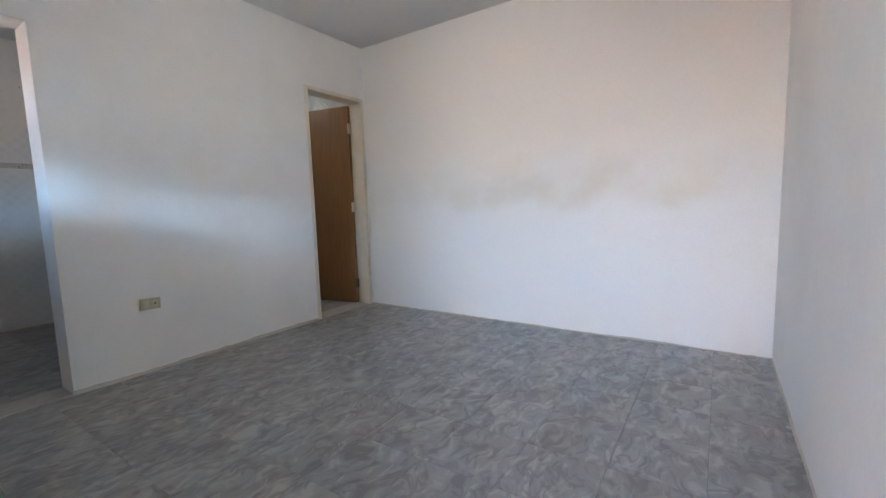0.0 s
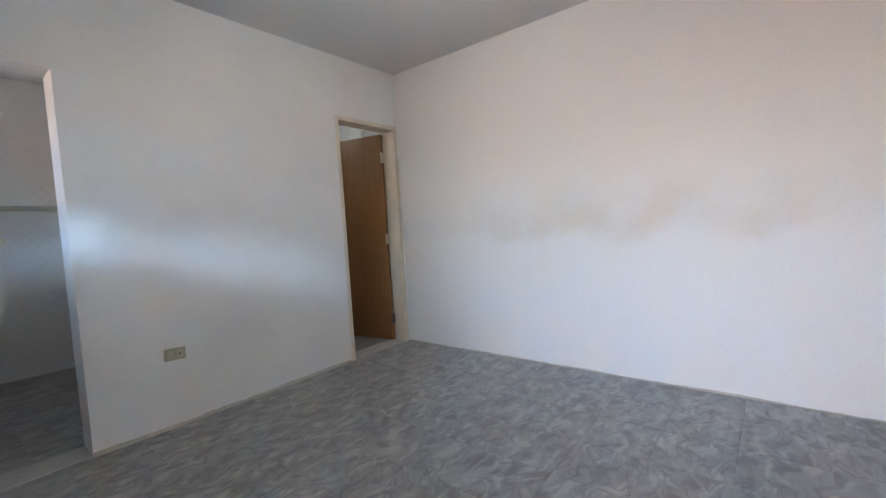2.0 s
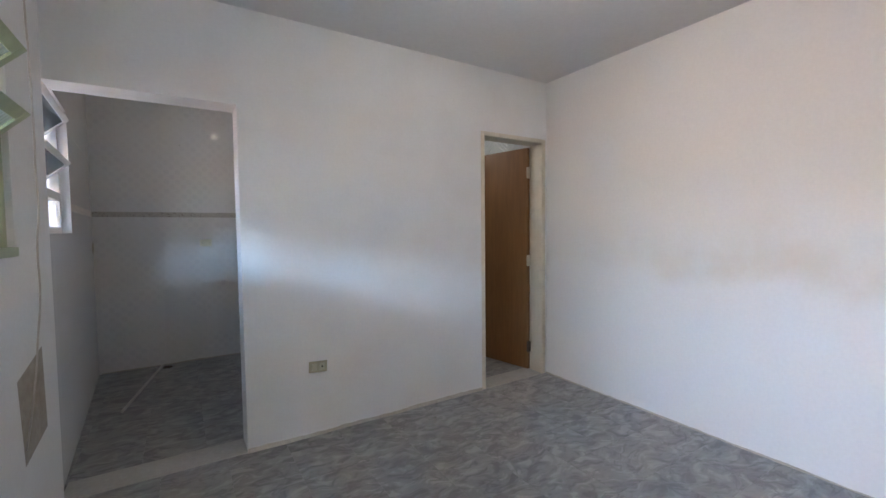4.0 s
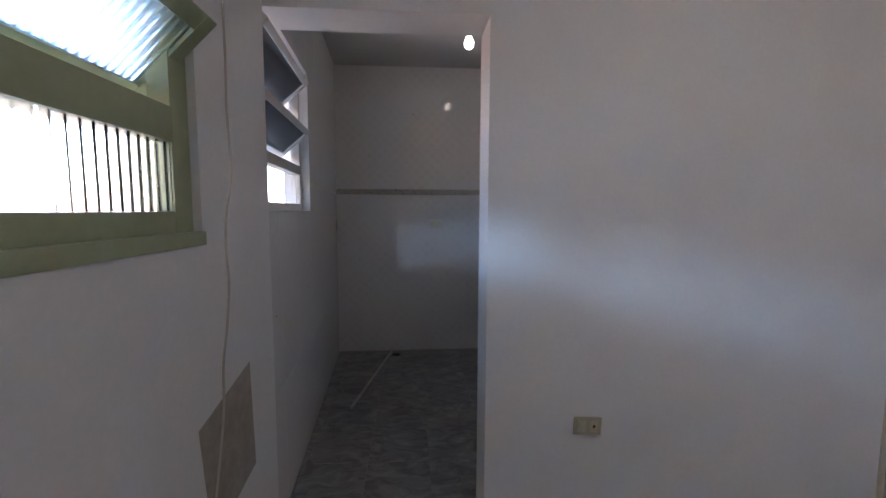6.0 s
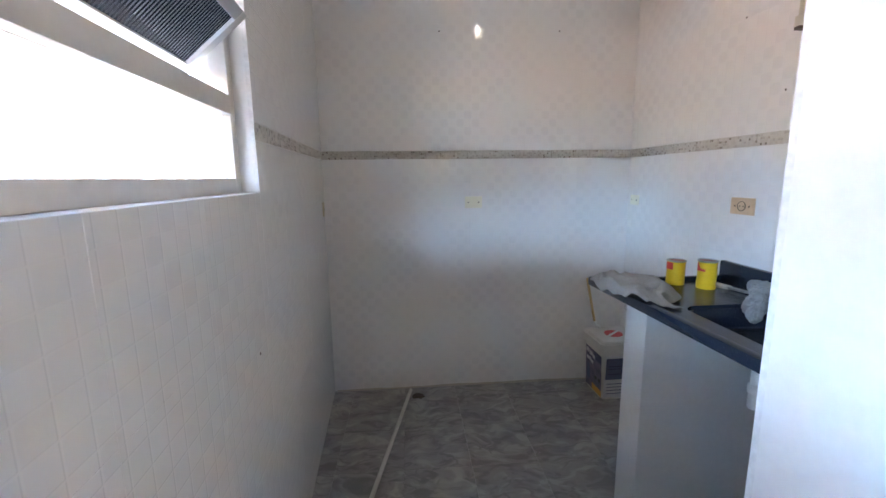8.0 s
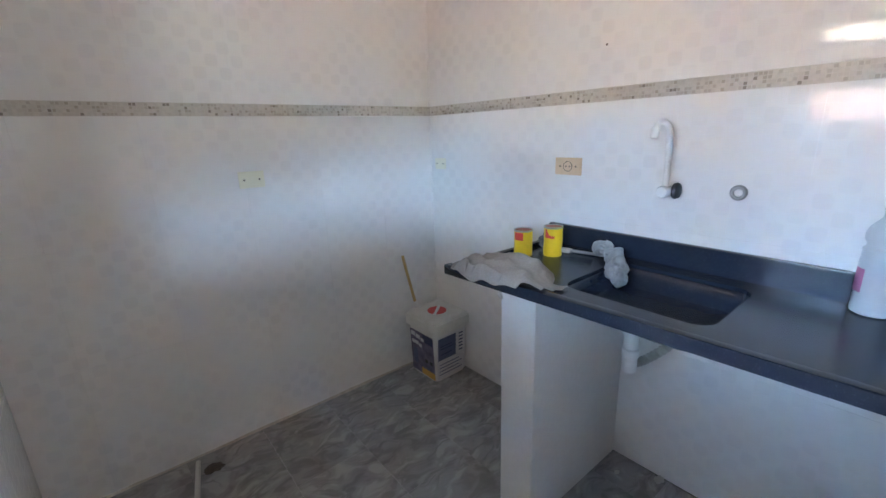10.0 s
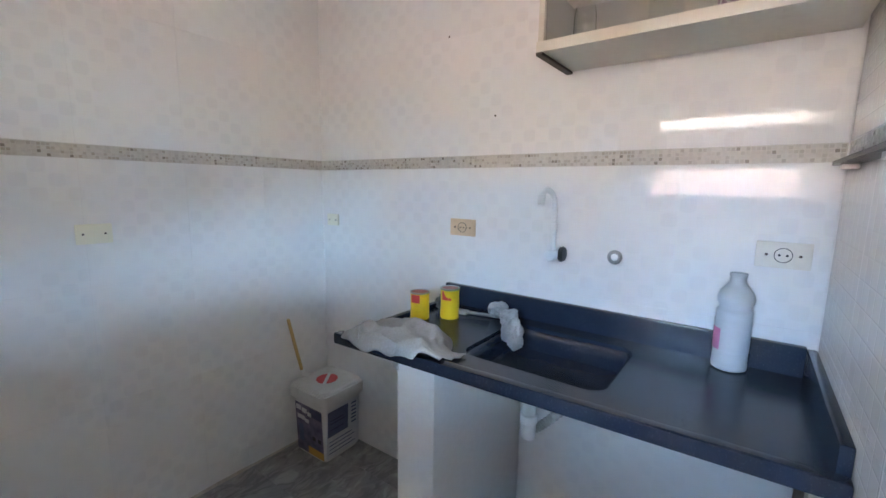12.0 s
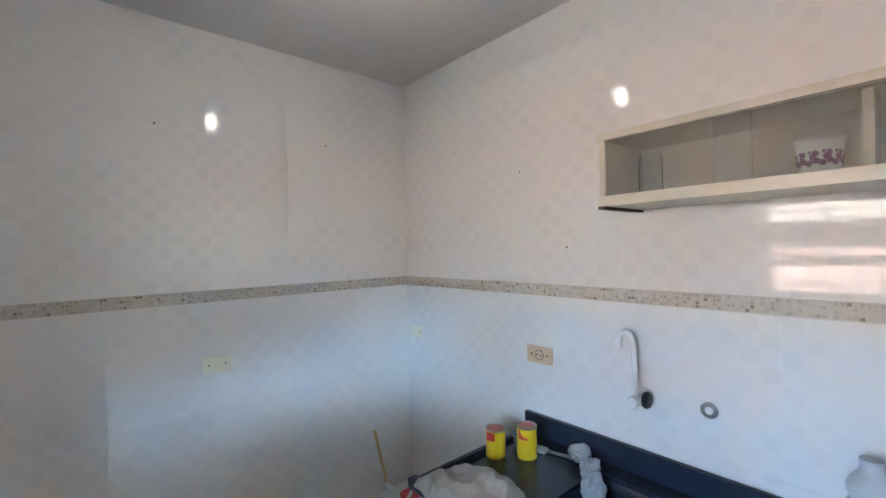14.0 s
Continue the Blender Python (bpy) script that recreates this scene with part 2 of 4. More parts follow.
def glass_mat(name, rough=0.0, ribs=0.0, color=(0.95, 0.98, 0.97), relief=0.6):
    m = mat(name, color, rough)
    t = m.node_tree
    b = t.nodes["Principled BSDF"]
    b.inputs["Transmission Weight"].default_value = 1.0
    b.inputs["IOR"].default_value = 1.45
    if ribs:
        geo = t.nodes.new("ShaderNodeNewGeometry")
        sep = t.nodes.new("ShaderNodeSeparateXYZ")
        t.links.new(geo.outputs["Position"], sep.inputs[0])
        s = math_node(t, "SINE", math_node(t, "MULTIPLY", sep.outputs["Y"], 2 * math.pi / ribs))
        bp = t.nodes.new("ShaderNodeBump")
        bp.inputs["Strength"].default_value, bp.inputs["Distance"].default_value = relief, 0.003
        t.links.new(s, bp.inputs["Height"])
        t.links.new(bp.outputs[0], b.inputs["Normal"])
    return m


def glow(name, color, strength):
    m = mat(name, color)
    b = m.node_tree.nodes["Principled BSDF"]
    b.inputs["Emission Color"].default_value = (*color, 1)
    b.inputs["Emission Strength"].default_value = strength
    return m


PAINT = mat("white_wall_paint", (0.77, 0.755, 0.735), 0.6, grain=0.04, scale=60, bump=0.15, dirt=0.22, dirt_scale=1.3)
DAMP = damp_wall()
PLASTER = mat("ceiling_paint", (0.70, 0.69, 0.68), 0.8, grain=0.05, scale=40, bump=0.2, dirt=0.12, dirt_scale=0.9)
RAW = mat("bare_plaster", (0.42, 0.37, 0.31), 0.9, grain=0.2, scale=25, bump=0.5, dirt=0.5, dirt_scale=6)
GROUT = mat("grout", (0.77, 0.755, 0.735), 0.9, grain=0.15, scale=80)
FLOOR_GROUT = mat("floor_grout", (0.20, 0.19, 0.185), 0.9, grain=0.2, scale=60)
SILL = mat("pale_cement_strip", (0.55, 0.53, 0.49), 0.7, grain=0.12, scale=50, dirt=0.4, dirt_scale=7)
TILE = ceramic()
MARBLE = marbled()
MOSAIC = mosaic()
GRANITE = granite()
# Lowered transmission lays a pale veil over what stands behind.
VEILED = glass_mat("veiled_sliding_glass", 0.0, color=(0.93, 0.94, 0.92))
VEILED.node_tree.nodes["Principled BSDF"].inputs["Transmission Weight"].default_value = 0.91
VEILED.node_tree.nodes["Principled BSDF"].inputs["IOR"].default_value = 1.55
OLD_PVC = mat("dirty_grey_white_plastic", (0.62, 0.61, 0.58), 0.5, dirt=0.5, dirt_scale=9)
WOOD = wood()
GREEN = mat("pale_green_enamel", (0.39, 0.43, 0.26), 0.4, grain=0.08, scale=40, bump=0.1, dirt=0.3, dirt_scale=8)
DOOR_GREEN = mat("green_door_enamel", (0.10, 0.30, 0.15), 0.4, grain=0.1, scale=30, dirt=0.3, dirt_scale=6)
CREAM = mat("cream_frame_paint", (0.70, 0.62, 0.50), 0.5, grain=0.05, scale=40, dirt=0.3, dirt_scale=6)
WHITE_FRAME = mat("off_white_frame_paint", (0.72, 0.68, 0.62), 0.45, grain=0.05, scale=40, dirt=0.35, dirt_scale=8)
CLEAR = glass_mat("clear_glass")
RIBBED = glass_mat("ribbed_glass", 0.34, 0.024, (0.74, 0.86, 0.85))
# Near-black tint puts the dark outside seen through these panes into the glass.
DARK_RIBBED = glass_mat("dark_ribbed_glass", 0.08, 0.011, (0.0015, 0.0015, 0.0017))
DARK_RIBBED.node_tree.nodes["Principled BSDF"].inputs["IOR"].default_value = 1.45
REEDED = glass_mat("reeded_glass", 0.02, 0.03, relief=0.45)
PVC = mat("white_plastic", (0.78, 0.78, 0.76), 0.35, grain=0.03, scale=30)
BOTTLE = mat("milky_bottle_plastic", (0.54, 0.555, 0.57), 0.4, dirt=0.1, dirt_scale=20)
BLACK = mat("black_plastic", (0.02, 0.02, 0.02), 0.4)
STEEL = mat("worn_steel", (0.45, 0.44, 0.43), 0.35, metal=1.0, grain=0.2, scale=80)
RUST = mat("dark_hinge_steel", (0.14, 0.11, 0.09), 0.6, metal=0.6, grain=0.3, scale=80)
YELLOW = mat("yellow_tin_print", (0.80, 0.52, 0.02), 0.35, grain=0.06, scale=60, dirt=0.2, dirt_scale=25)
RED = mat("red_print", (0.62, 0.05, 0.05), 0.4)
PINK = mat("pink_label", (0.60, 0.20, 0.36), 0.45)
NAVY = mat("navy_print", (0.03, 0.04, 0.12), 0.45, grain=0.3, scale=30)
TAN = mat("tan_print", (0.52, 0.33, 0.20), 0.5, grain=0.25, scale=30, dirt=0.4, dirt_scale=20)
OCHRE = mat("ochre_print", (0.62, 0.36, 0.08), 0.5)
BLUEGREY = mat("blue_grey_print", (0.09, 0.11, 0.20), 0.45, grain=0.2, scale=60)
CLOTH = mat("greyish_rag_cloth", (0.40, 0.37, 0.34), 0.95, grain=0.15, scale=160, bump=0.4, dirt=0.45, dirt_scale=9)
BAG = mat("grey_plastic_film", (0.42, 0.44, 0.46), 0.28, grain=0.25, scale=45)
BAG.node_tree.nodes["Principled BSDF"].inputs["Transmission Weight"].default_value = 0.25
IVORY = mat("ivory_plate_plastic", (0.73, 0.69, 0.60), 0.4, dirt=0.2, dirt_scale=30)
PEACH = mat("peach_plate_plastic", (0.70, 0.52, 0.34), 0.4, dirt=0.25, dirt_scale=30)
LEMON = mat("yellowed_plate_plastic", (0.79, 0.755, 0.60), 0.4)
OLIVE = mat("olive_beige_plate", (0.40, 0.36, 0.25), 0.5, dirt=0.3, dirt_scale=30)
LAMINATE = mat("beige_laminate", (0.640, 0.608, 0.517), 0.4, grain=0.06, scale=40, dirt=0.2, dirt_scale=5)
PURPLE = mat("purple_print", (0.20, 0.03, 0.17), 0.5)
STICK = mat("yellowed_wood_stick", (0.58, 0.40, 0.16), 0.6, grain=0.2, scale=60)
BULB = glow("lit_bulb", (0.99, 0.97, 0.94), 4.2)
DIM_BULB = glow("lit_kitchen_bulb", (1.0, 0.95, 0.88), 0.72)
CONCRETE = mat("yard_concrete", (0.19, 0.165, 0.14), 0.9, grain=0.2, scale=20, bump=0.4, dirt=0.4)
BRICK_RED = mat("red_painted_masonry", (0.46, 0.31, 0.26), 0.8, grain=0.15, scale=15, bump=0.3, dirt=0.3)
WARM_WALL = mat("pale_outside_wall", (0.44, 0.40, 0.35), 0.85, grain=0.08, scale=12, bump=0.2, dirt=0.3)
ROOF = mat("clay_roof", (0.45, 0.20, 0.12), 0.85, grain=0.3, scale=12, bump=0.4)


# ---- mesh helpers ----
def box(bm, x0, x1, y0, y1, z0, z1, bevel=0.0, m=None):
    r = bmesh.ops.create_cube(bm, size=1.0)
    vs = r["verts"]
    for v in vs:
        v.co = Vector(((x0 + x1) / 2 + v.co.x * (x1 - x0), (y0 + y1) / 2 + v.co.y * (y1 - y0), (z0 + z1) / 2 + v.co.z * (z1 - z0)))
    if bevel:
        es = list({e for v in vs for e in v.link_edges})
        r = bmesh.ops.bevel(bm, geom=es, offset=bevel, segments=2, affect="EDGES", profile=0.6)
        vs = list({v for f in r["faces"] for v in f.verts} | {v for v in vs if v.is_valid})
    if m is not None:
        bmesh.ops.transform(bm, matrix=m, verts=vs)
    return vs


def B(*boxes, bevel=0.0, m=None):
    bm = bmesh.new()
    for b in boxes:
        box(bm, *b, bevel=bevel, m=m)
    return bm


def lathe(profile, seg=28, m=None):
    """A turned shape from (radius, height) pairs about z."""
    bm = bmesh.new()
    rings = []
    for r, z in profile:
        rings.append([bm.verts.new((r * math.cos(2 * math.pi * i / seg), r * math.sin(2 * math.pi * i / seg), z)) for i in range(seg)])
    for a, b in zip(rings, rings[1:]):
        for i in range(seg):
            bm.faces.new((a[i], a[(i + 1) % seg], b[(i + 1) % seg], b[i]))
    bm.faces.new(list(reversed(rings[0])))
    bm.faces.new(rings[-1])
    if m is not None:
        bmesh.ops.transform(bm, matrix=m, verts=bm.verts)
    return bm


def tube(points, radius, seg=10, ridges=0.0):
    """A round bar along a line of points."""
    bm = bmesh.new()
    pts = [Vector(p) for p in points]
    rings = []
    for i, p in enumerate(pts):
        d = (pts[min(i + 1, len(pts) - 1)] - pts[max(i - 1, 0)]).normalized()
        a = d.orthogonal().normalized() if not rings else (prev - d * prev.dot(d)).normalized()
        prev = a
        b = d.cross(a)
        r = radius * (1 + ridges * (i % 2))
        rings.append([bm.verts.new(p + a * r * math.cos(2 * math.pi * k / seg) + b * r * math.sin(2 * math.pi * k / seg)) for k in range(seg)])
    for a, b in zip(rings, rings[1:]):
        for k in range(seg):
            bm.faces.new((a[k], a[(k + 1) % seg], b[(k + 1) % seg], b[k]))
    bm.faces.new(list(reversed(rings[0])))
    bm.faces.new(rings[-1])
    return bm


def curve_points(pts, n=24):
    """A smooth line through points (Catmull-Rom)."""
    p = [Vector(q) for q in pts]
    p = [p[0]] + p + [p[-1]]
    out = []
    for i in range(1, len(p) - 2):
        for k in range(n):
            s = k / n
            out.append(0.5 * (2 * p[i] + (p[i + 1] - p[i - 1]) * s + (2 * p[i - 1] - 5 * p[i] + 4 * p[i + 1] - p[i + 2]) * s * s + (3 * p[i] - p[i - 1] - 3 * p[i + 1] + p[i + 2]) * s ** 3))
    out.append(p[-2])
    return out


def mesh_of(name, bm, material, smooth_faces=False):
    bmesh.ops.recalc_face_normals(bm, faces=bm.faces)
    me = bpy.data.meshes.new(name)
    bm.to_mesh(me)
    bm.free()
    me.materials.append(material)
    if smooth_faces:
        me.shade_smooth()
        me.set_sharp_from_angle(angle=radians(38))
    return me


def part(name, bm, material, parent, label="", smooth_faces=True):
    ob = new(name, mesh_of(name, bm, material, smooth_faces))
    ob.parent = parent
    if label:
        ob["label"] = label
    return ob


def thing(name, at, label, category, group="", kind="", turn=0.0):
    ob = new(name)
    ob.matrix_world = pose(*at, 0, 0, turn)
    ob.empty_display_size = 0.05
    return tagged(ob, label, category, group, kind)


def solid(name, bm, material, label, category, kind="", at=(0, 0, 0), smooth_faces=False, turn=0.0):
    ob = new(name, mesh_of(name, bm, material, smooth_faces))
    ob.matrix_world = pose(*at, 0, 0, turn)
    return tagged(ob, label, category, "", kind)


def wall_boxes(u0, u1, z1, holes):
    """Boxes (u0, u1, z0, z1) that fill a wall round its openings; holes run in order of u."""
    out, u = [], u0
    for a, b, lo, hi in holes:
        if a > u:
            out.append((u, a, 0.0, z1))
        if lo > 0:
            out.append((a, b, 0.0, lo))
        if hi < z1:
            out.append((a, b, hi, z1))
        u = b
    if u < u1:
        out.append((u, u1, 0.0, z1))
    return out


# ---- the plan ----
EAST, SOUTH, WEST = 4.22, -3.345, 0.92
PART = 0.195                     # partition thickness
BACK = 2.25                      # kitchen back wall, tile face
TOP = 2.59
BAND0, BAND1 = 1.460, 1.510      # mosaic band
KW = pose(0.90, 0.0, 0, 0, 0, 3.43)     # kitchen outer wall runs slightly askew
SK = pose(2.682, 0.195, 0, 0, 0, 0.95)   # sink wall
OPEN0, OPEN1, OPEN_TOP = 0.92, 1.74, 2.04
DOOR0, DOOR1, DOOR_TOP = 3.49, 4.205, 2.095
LWIN = (-1.52, -0.495, 1.265, 2.09)
KWIN = (0.03, 0.95, 1.315, 2.10)
ENTRY = (-3.22, -2.42, 0.0, 2.12)
T = 0.012                        # wall tile thickness

# shell
bm = bmesh.new()
for a, b, lo, hi in wall_boxes(OPEN0 - 0.15, EAST, TOP, [(OPEN0, OPEN1, 0, OPEN_TOP), (DOOR0, DOOR1, 0, DOOR_TOP)]):
    if a < OPEN0:
        continue
    box(bm, a, b, 0, PART, lo, hi)
wall_north = solid("wall_north", bm, PAINT, "white painted partition wall with an open kitchen passage", "wall", "structure")
wall_east = solid("wall_east", B((EAST, EAST + 0.15, SOUTH - 0.15, 2.6, -0.1, TOP)), DAMP, "white painted wall with a brown damp stain", "wall", "structure")
wall_south = solid("wall_south", B((WEST - 0.15, EAST, SOUTH - 0.15, SOUTH, -0.1, TOP)), PAINT, "plain white painted wall", "wall", "structure")
bm = bmesh.new()
for a, b, lo, hi in wall_boxes(SOUTH, 0.0, TOP, [ENTRY, LWIN]):
    box(bm, WEST - 0.15, WEST, a, b, lo, hi)
wall_west = solid("wall_west", bm, PAINT, "white painted outer wall with a green window", "wall", "structure")
bm = bmesh.new()
for a, b, lo, hi in wall_boxes(0.0, 2.42, TOP, [KWIN]):
    box(bm, -0.15, -T, a, b, lo, hi)
wall_kitchen_west = solid("wall_kitchen_west", bm, PAINT, "kitchen outer wall covered in white tiles", "wall", "structure")
wall_kitchen_west.matrix_world = KW
wall_kitchen_north = solid("wall_kitchen_north", B((0.70, EAST, BACK + T, BACK + 0.16, -0.1, TOP)), PAINT, "kitchen back wall covered in white tiles", "wall", "structure")
wall_sink = solid("wall_sink", B((T, 0.11, 0.0, 2.075, -0.1, TOP)), PAINT, "kitchen wall behind the sink covered in white tiles", "wall", "structure")
wall_sink.matrix_world = SK
floor = solid("floor", B((WEST - 0.15, EAST, SOUTH, 2.30, -0.12, -0.008)), FLOOR_GROUT, "grey marbled tile floor", "floor", "structure")
ceiling = solid("ceiling", B((WEST - 0.155, EAST + 0.15, SOUTH - 0.15, 2.42, TOP, TOP + 0.12)), PLASTER, "plain off-white plastered ceiling", "ceiling", "structure")
roof_eave = solid("roof_eave", B((WEST - 0.155, EAST + 0.6, SOUTH - 0.6, 2.9, TOP + 0.14, TOP + 0.24)), ROOF, "clay coloured roof slab with an overhang", "roof", "structure")
threshold = solid("threshold", B((OPEN0 - 0.02, OPEN1, 0.0, PART, -0.01, 0.004)), SILL, "pale worn cement strip in the kitchen passage", "threshold", "structure")
threshold_2 = solid("threshold_2", B((DOOR0, DOOR1, 0.0, PART, -0.01, 0.004)), SILL, "pale worn cement strip under the door", "threshold", "structure")
bm = B((DOOR0 - 0.8, DOOR0 - 0.7, PART, BACK + T, 0, TOP))
wall_inner = solid("wall_inner", bm, PAINT, "plain wall of the small room behind the door", "wall", "structure")

# outside
solid("ground", B((-60, 60, -60, 60, -0.30, -0.14)), CONCRETE, "bare concrete yard ground", "ground", "structure")
# Added skyline: caps the low sky and bounces warm sunlight into the rooms.
solid("backdrop_wall", B((-13.6, -13.2, -30, 30, -0.14, 4.9)), WARM_WALL, "pale wall added beyond the yard as skyline and bounce", "wall", "structure")
solid("garden_wall", B((-7.8, -7.6, -26, 26, -0.14, 1.95)), BRICK_RED, "low red painted boundary wall in the yard", "wall", "structure")

# Added out of view to carry the roof that narrows the sky.
solid("shield_support", B((WEST - 0.32, WEST - 0.16, SOUTH - 0.6, 2.9, TOP, 3.12)), WARM_WALL, "low unseen wall added to carry the sky shield", "wall", "structure")
# Invented wall: keeps south-western sky light off the partition.
solid("sky_shield_wall", B((-1.0, WEST - 0.16, -4.45, -4.30, -0.14, 3.12)), WARM_WALL, "pale unseen wall added to block sky from the partition", "wall", "structure")
# Added roof: leaves only a low strip of sky for windows and door.
solid("sky_shield_roof", B((-3.5, WEST - 0.16, -8.0, -0.2, 3.12, 3.22)), mat("dark_shield_boards", (0.20, 0.16, 0.13), 0.8, grain=0.3, scale=10), "dark boarded roof added out of view to narrow the sky", "roof", "structure")


# ---- windows ----
def awning_window(name, m, y0, y1, z0, z1, rail, pivots, frame_x, material, label, tilt, half, f=0.045, low=None, tilted=None, wide=0.032, stile=None, swing=0.0, bar=0.028, proud=0.0, over=0.0):
    """Steel window: fixed lower pane, two pivoted ribbed panes tilted open. m places it; y runs along the wall, x towards the room."""
    w = new(name)
    w.matrix_world = m
    tagged(w, label, "window", "", "structure")
    xa, xb = frame_x - 0.025, frame_x + 0.025
    g = stile or f
    fr = part("window_frame", B((xa, xb, y0, y0 + f, z0, z1), (xa, xb, y1 - g, y1, z0, z1), (xa, xb, y0 + f, y1 - g, z0, z0 + f), (xa, xb, y0 + f, y1 - g, z1 - f, z1),
                              (xa - 0.005, xb + 0.005, y0 + f, y1 - g, rail - bar, rail + bar), bevel=0.004), material, w)
    part("pane", B((frame_x + proud - 0.003, frame_x + proud + 0.003, y0 + f, y1 - g, z0 + f, rail - bar)), low or CLEAR, w, "fixed lower glass pane", False).visible_shadow = False
    for z in pivots:
        r = pose(frame_x + swing, 0, z, 0, tilt, 0)
        s = wide
        ya, yb = y0 + f + 0.004, y1 - g - 0.004 + over
        sash = part("sash", B((-0.013, 0.013, ya, ya + s, -half, half), (-0.013, 0.013, yb - s, yb, -half, half), (-0.013, 0.013, ya + s, yb - s, half - s, half), (-0.013, 0.013, ya + s, yb - s, -half, -half + s), bevel=0.003, m=r), material, w, "tilted open sash")
        gl = part("pane", B((-0.003, 0.003, ya + s, yb - s, -half + s, half - s), m=r), tilted or RIBBED, sash, "ribbed glass pane", False)
        gl.visible_shadow = False
    return w


awning_window("window_1", pose(WEST, 0, 0), *LWIN, 1.515, (1.672, 1.905), -0.045, GREEN, "green painted window with two tilted ribbed panes", 45, 0.135, 0.052, REEDED, wide=0.046, stile=0.078, swing=0.012, bar=0.040, proud=0.017, over=0.056)
part("window_sill", B((-0.075, 0.010, LWIN[0], LWIN[1], LWIN[2] - 0.032, LWIN[2] + 0.002), bevel=0.002), GREEN, bpy.data.objects["window_1"], "sloping green painted sill")
awning_window("window_2", KW, *KWIN, 1.545, (1.70, 1.972), -0.072, WHITE_FRAME, "off-white kitchen window with two tilted dark panes", 48, 0.112, 0.04, tilted=DARK_RIBBED, bar=0.025)

solid("outdoor_cable", tube(curve_points([(0.764, -0.47, 0.9), (0.755, -0.46, 1.25), (0.74, -0.40, 1.415), (0.735, -0.22, 1.39), (0.735, -0.10, 1.415), (0.735, -0.13, 1.46), (0.735, -0.27, 1.475), (0.745, -0.41, 1.45), (0.764, -0.44, 1.36), (0.764, -0.445, 0.9)], 10), 0.005, 8), BLACK, "black cable looped on the outer wall below the window", "cable", smooth_faces=True)

# ---- doors ----
door_1 = thing("door_1", (0, 0, 0), "brown wooden inner door standing open in a cream frame", "door", kind="structure")
J = 0.035
part("door_frame", B((DOOR0, DOOR0 + J, -0.004, 0.15, 0, DOOR_TOP), (DOOR1 - J - 0.004, DOOR1 - 0.002, -0.004, 0.15, 0, DOOR_TOP), (DOOR0 + J, DOOR1 - J - 0.004, -0.004, 0.15, DOOR_TOP - J, DOOR_TOP), bevel=0.003), CREAM, door_1, "cream painted door frame")
LEAF = pose(4.166, 0.150, 0, 0, 0, 11.0)
leaf = part("leaf", B((-0.036, 0.0, 0.002, 0.70, 0.012, 2.045), bevel=0.002, m=LEAF), WOOD, door_1, "plain brown veneer door leaf")
for z in (0.22, 1.02, 1.82):
    part("hinge", B((4.124, 4.166, 0.138, 0.151, z - 0.05, z + 0.05), bevel=0.003), RUST if z < 0.5 else CREAM, leaf, "small butt hinge")

door_2 = thing("door_2", (0, 0, 0), "green painted entrance door folded open against the wall", "door", kind="structure")
e0, e1, _, et = ENTRY
part("door_frame", B((WEST - 0.15, WEST + 0.004, e0, e0 + 0.03, 0, et), (WEST - 0.15, WEST + 0.004, e1 - 0.03, e1, 0, et), (WEST - 0.15, WEST + 0.004, e0 + 0.03, e1 - 0.03, et - 0.03, et), bevel=0.003), GREEN, door_2)
part("leaf", B((0.0, 0.035, 0.0, 0.70, 0.015, et - 0.04), (0.035, 0.042, 0.08, 0.62, 0.15, 0.95), (0.035, 0.042, 0.08, 0.62, 1.08, 1.95), bevel=0.003, m=pose(WEST + 0.012, e1, 0, 0, 0, -18.3)), DOOR_GREEN, door_2, "green painted metal leaf")


# ---- relief tiles behind the door ----
DECO = mat("glossy_relief_tile", (0.74, 0.77, 0.76), 0.12, grain=0.04, scale=30)
for k in range(7):
    y0 = 0.30 + 0.20 * k
    panel = thing("relief_tile", (EAST, y0, 2.02), "glossy white tile with diagonal raised ribs", "wall tile", "relief tiles")
    part("slab", B((-0.008, 0.0, 0.001, 0.199, 0.0, 0.40), bevel=0.001), DECO, panel)
    for j in range(9):
        z = 0.02 + 0.042 * j
        part("rib", tube([(-0.008, 0.012, z if k % 2 else min(z + 0.14, 0.39)), (-0.008, 0.188, min(z + 0.14, 0.39) if k % 2 else z)], 0.009, 8), DECO, panel)


# ---- ceiling lamps ----
def bulb_lamp(at, lit, name="ceiling_lamp"):
    lamp = thing(name, at, "white plastic ceiling rose with a lit bulb", "lamp", "bare bulb lamps")
    part("rose", lathe([(0.03, -0.062), (0.045, -0.06), (0.06, -0.045), (0.075, -0.03), (0.085, -0.012), (0.088, 0.0)]), PVC, lamp)
    part("holder", lathe([(0.019, -0.085), (0.024, -0.08), (0.026, -0.055), (0.026, -0.05)]), PVC, lamp)
    part("bulb", lathe([(0.004, -0.168), (0.016, -0.165), (0.027, -0.155), (0.0325, -0.14), (0.032, -0.122), (0.026, -0.104), (0.019, -0.092), (0.018, -0.083)]), lit, lamp, "glowing white bulb")
    return lamp


bulb_lamp((2.85, -1.45, TOP), BULB)
bulb_lamp((1.84, 1.36, TOP), DIM_BULB)
bulb_lamp((3.45, 1.0, TOP), glow("lit_hall_bulb", (0.97, 0.98, 1.0), 2.4))

# ---- kitchen counter ----
cx0, cx1, cy0, cy1 = 2.037, 2.668, 0.209, 1.418
bx0, bx1, by0, by1 = 2.215, 2.57, 0.63, 1.055


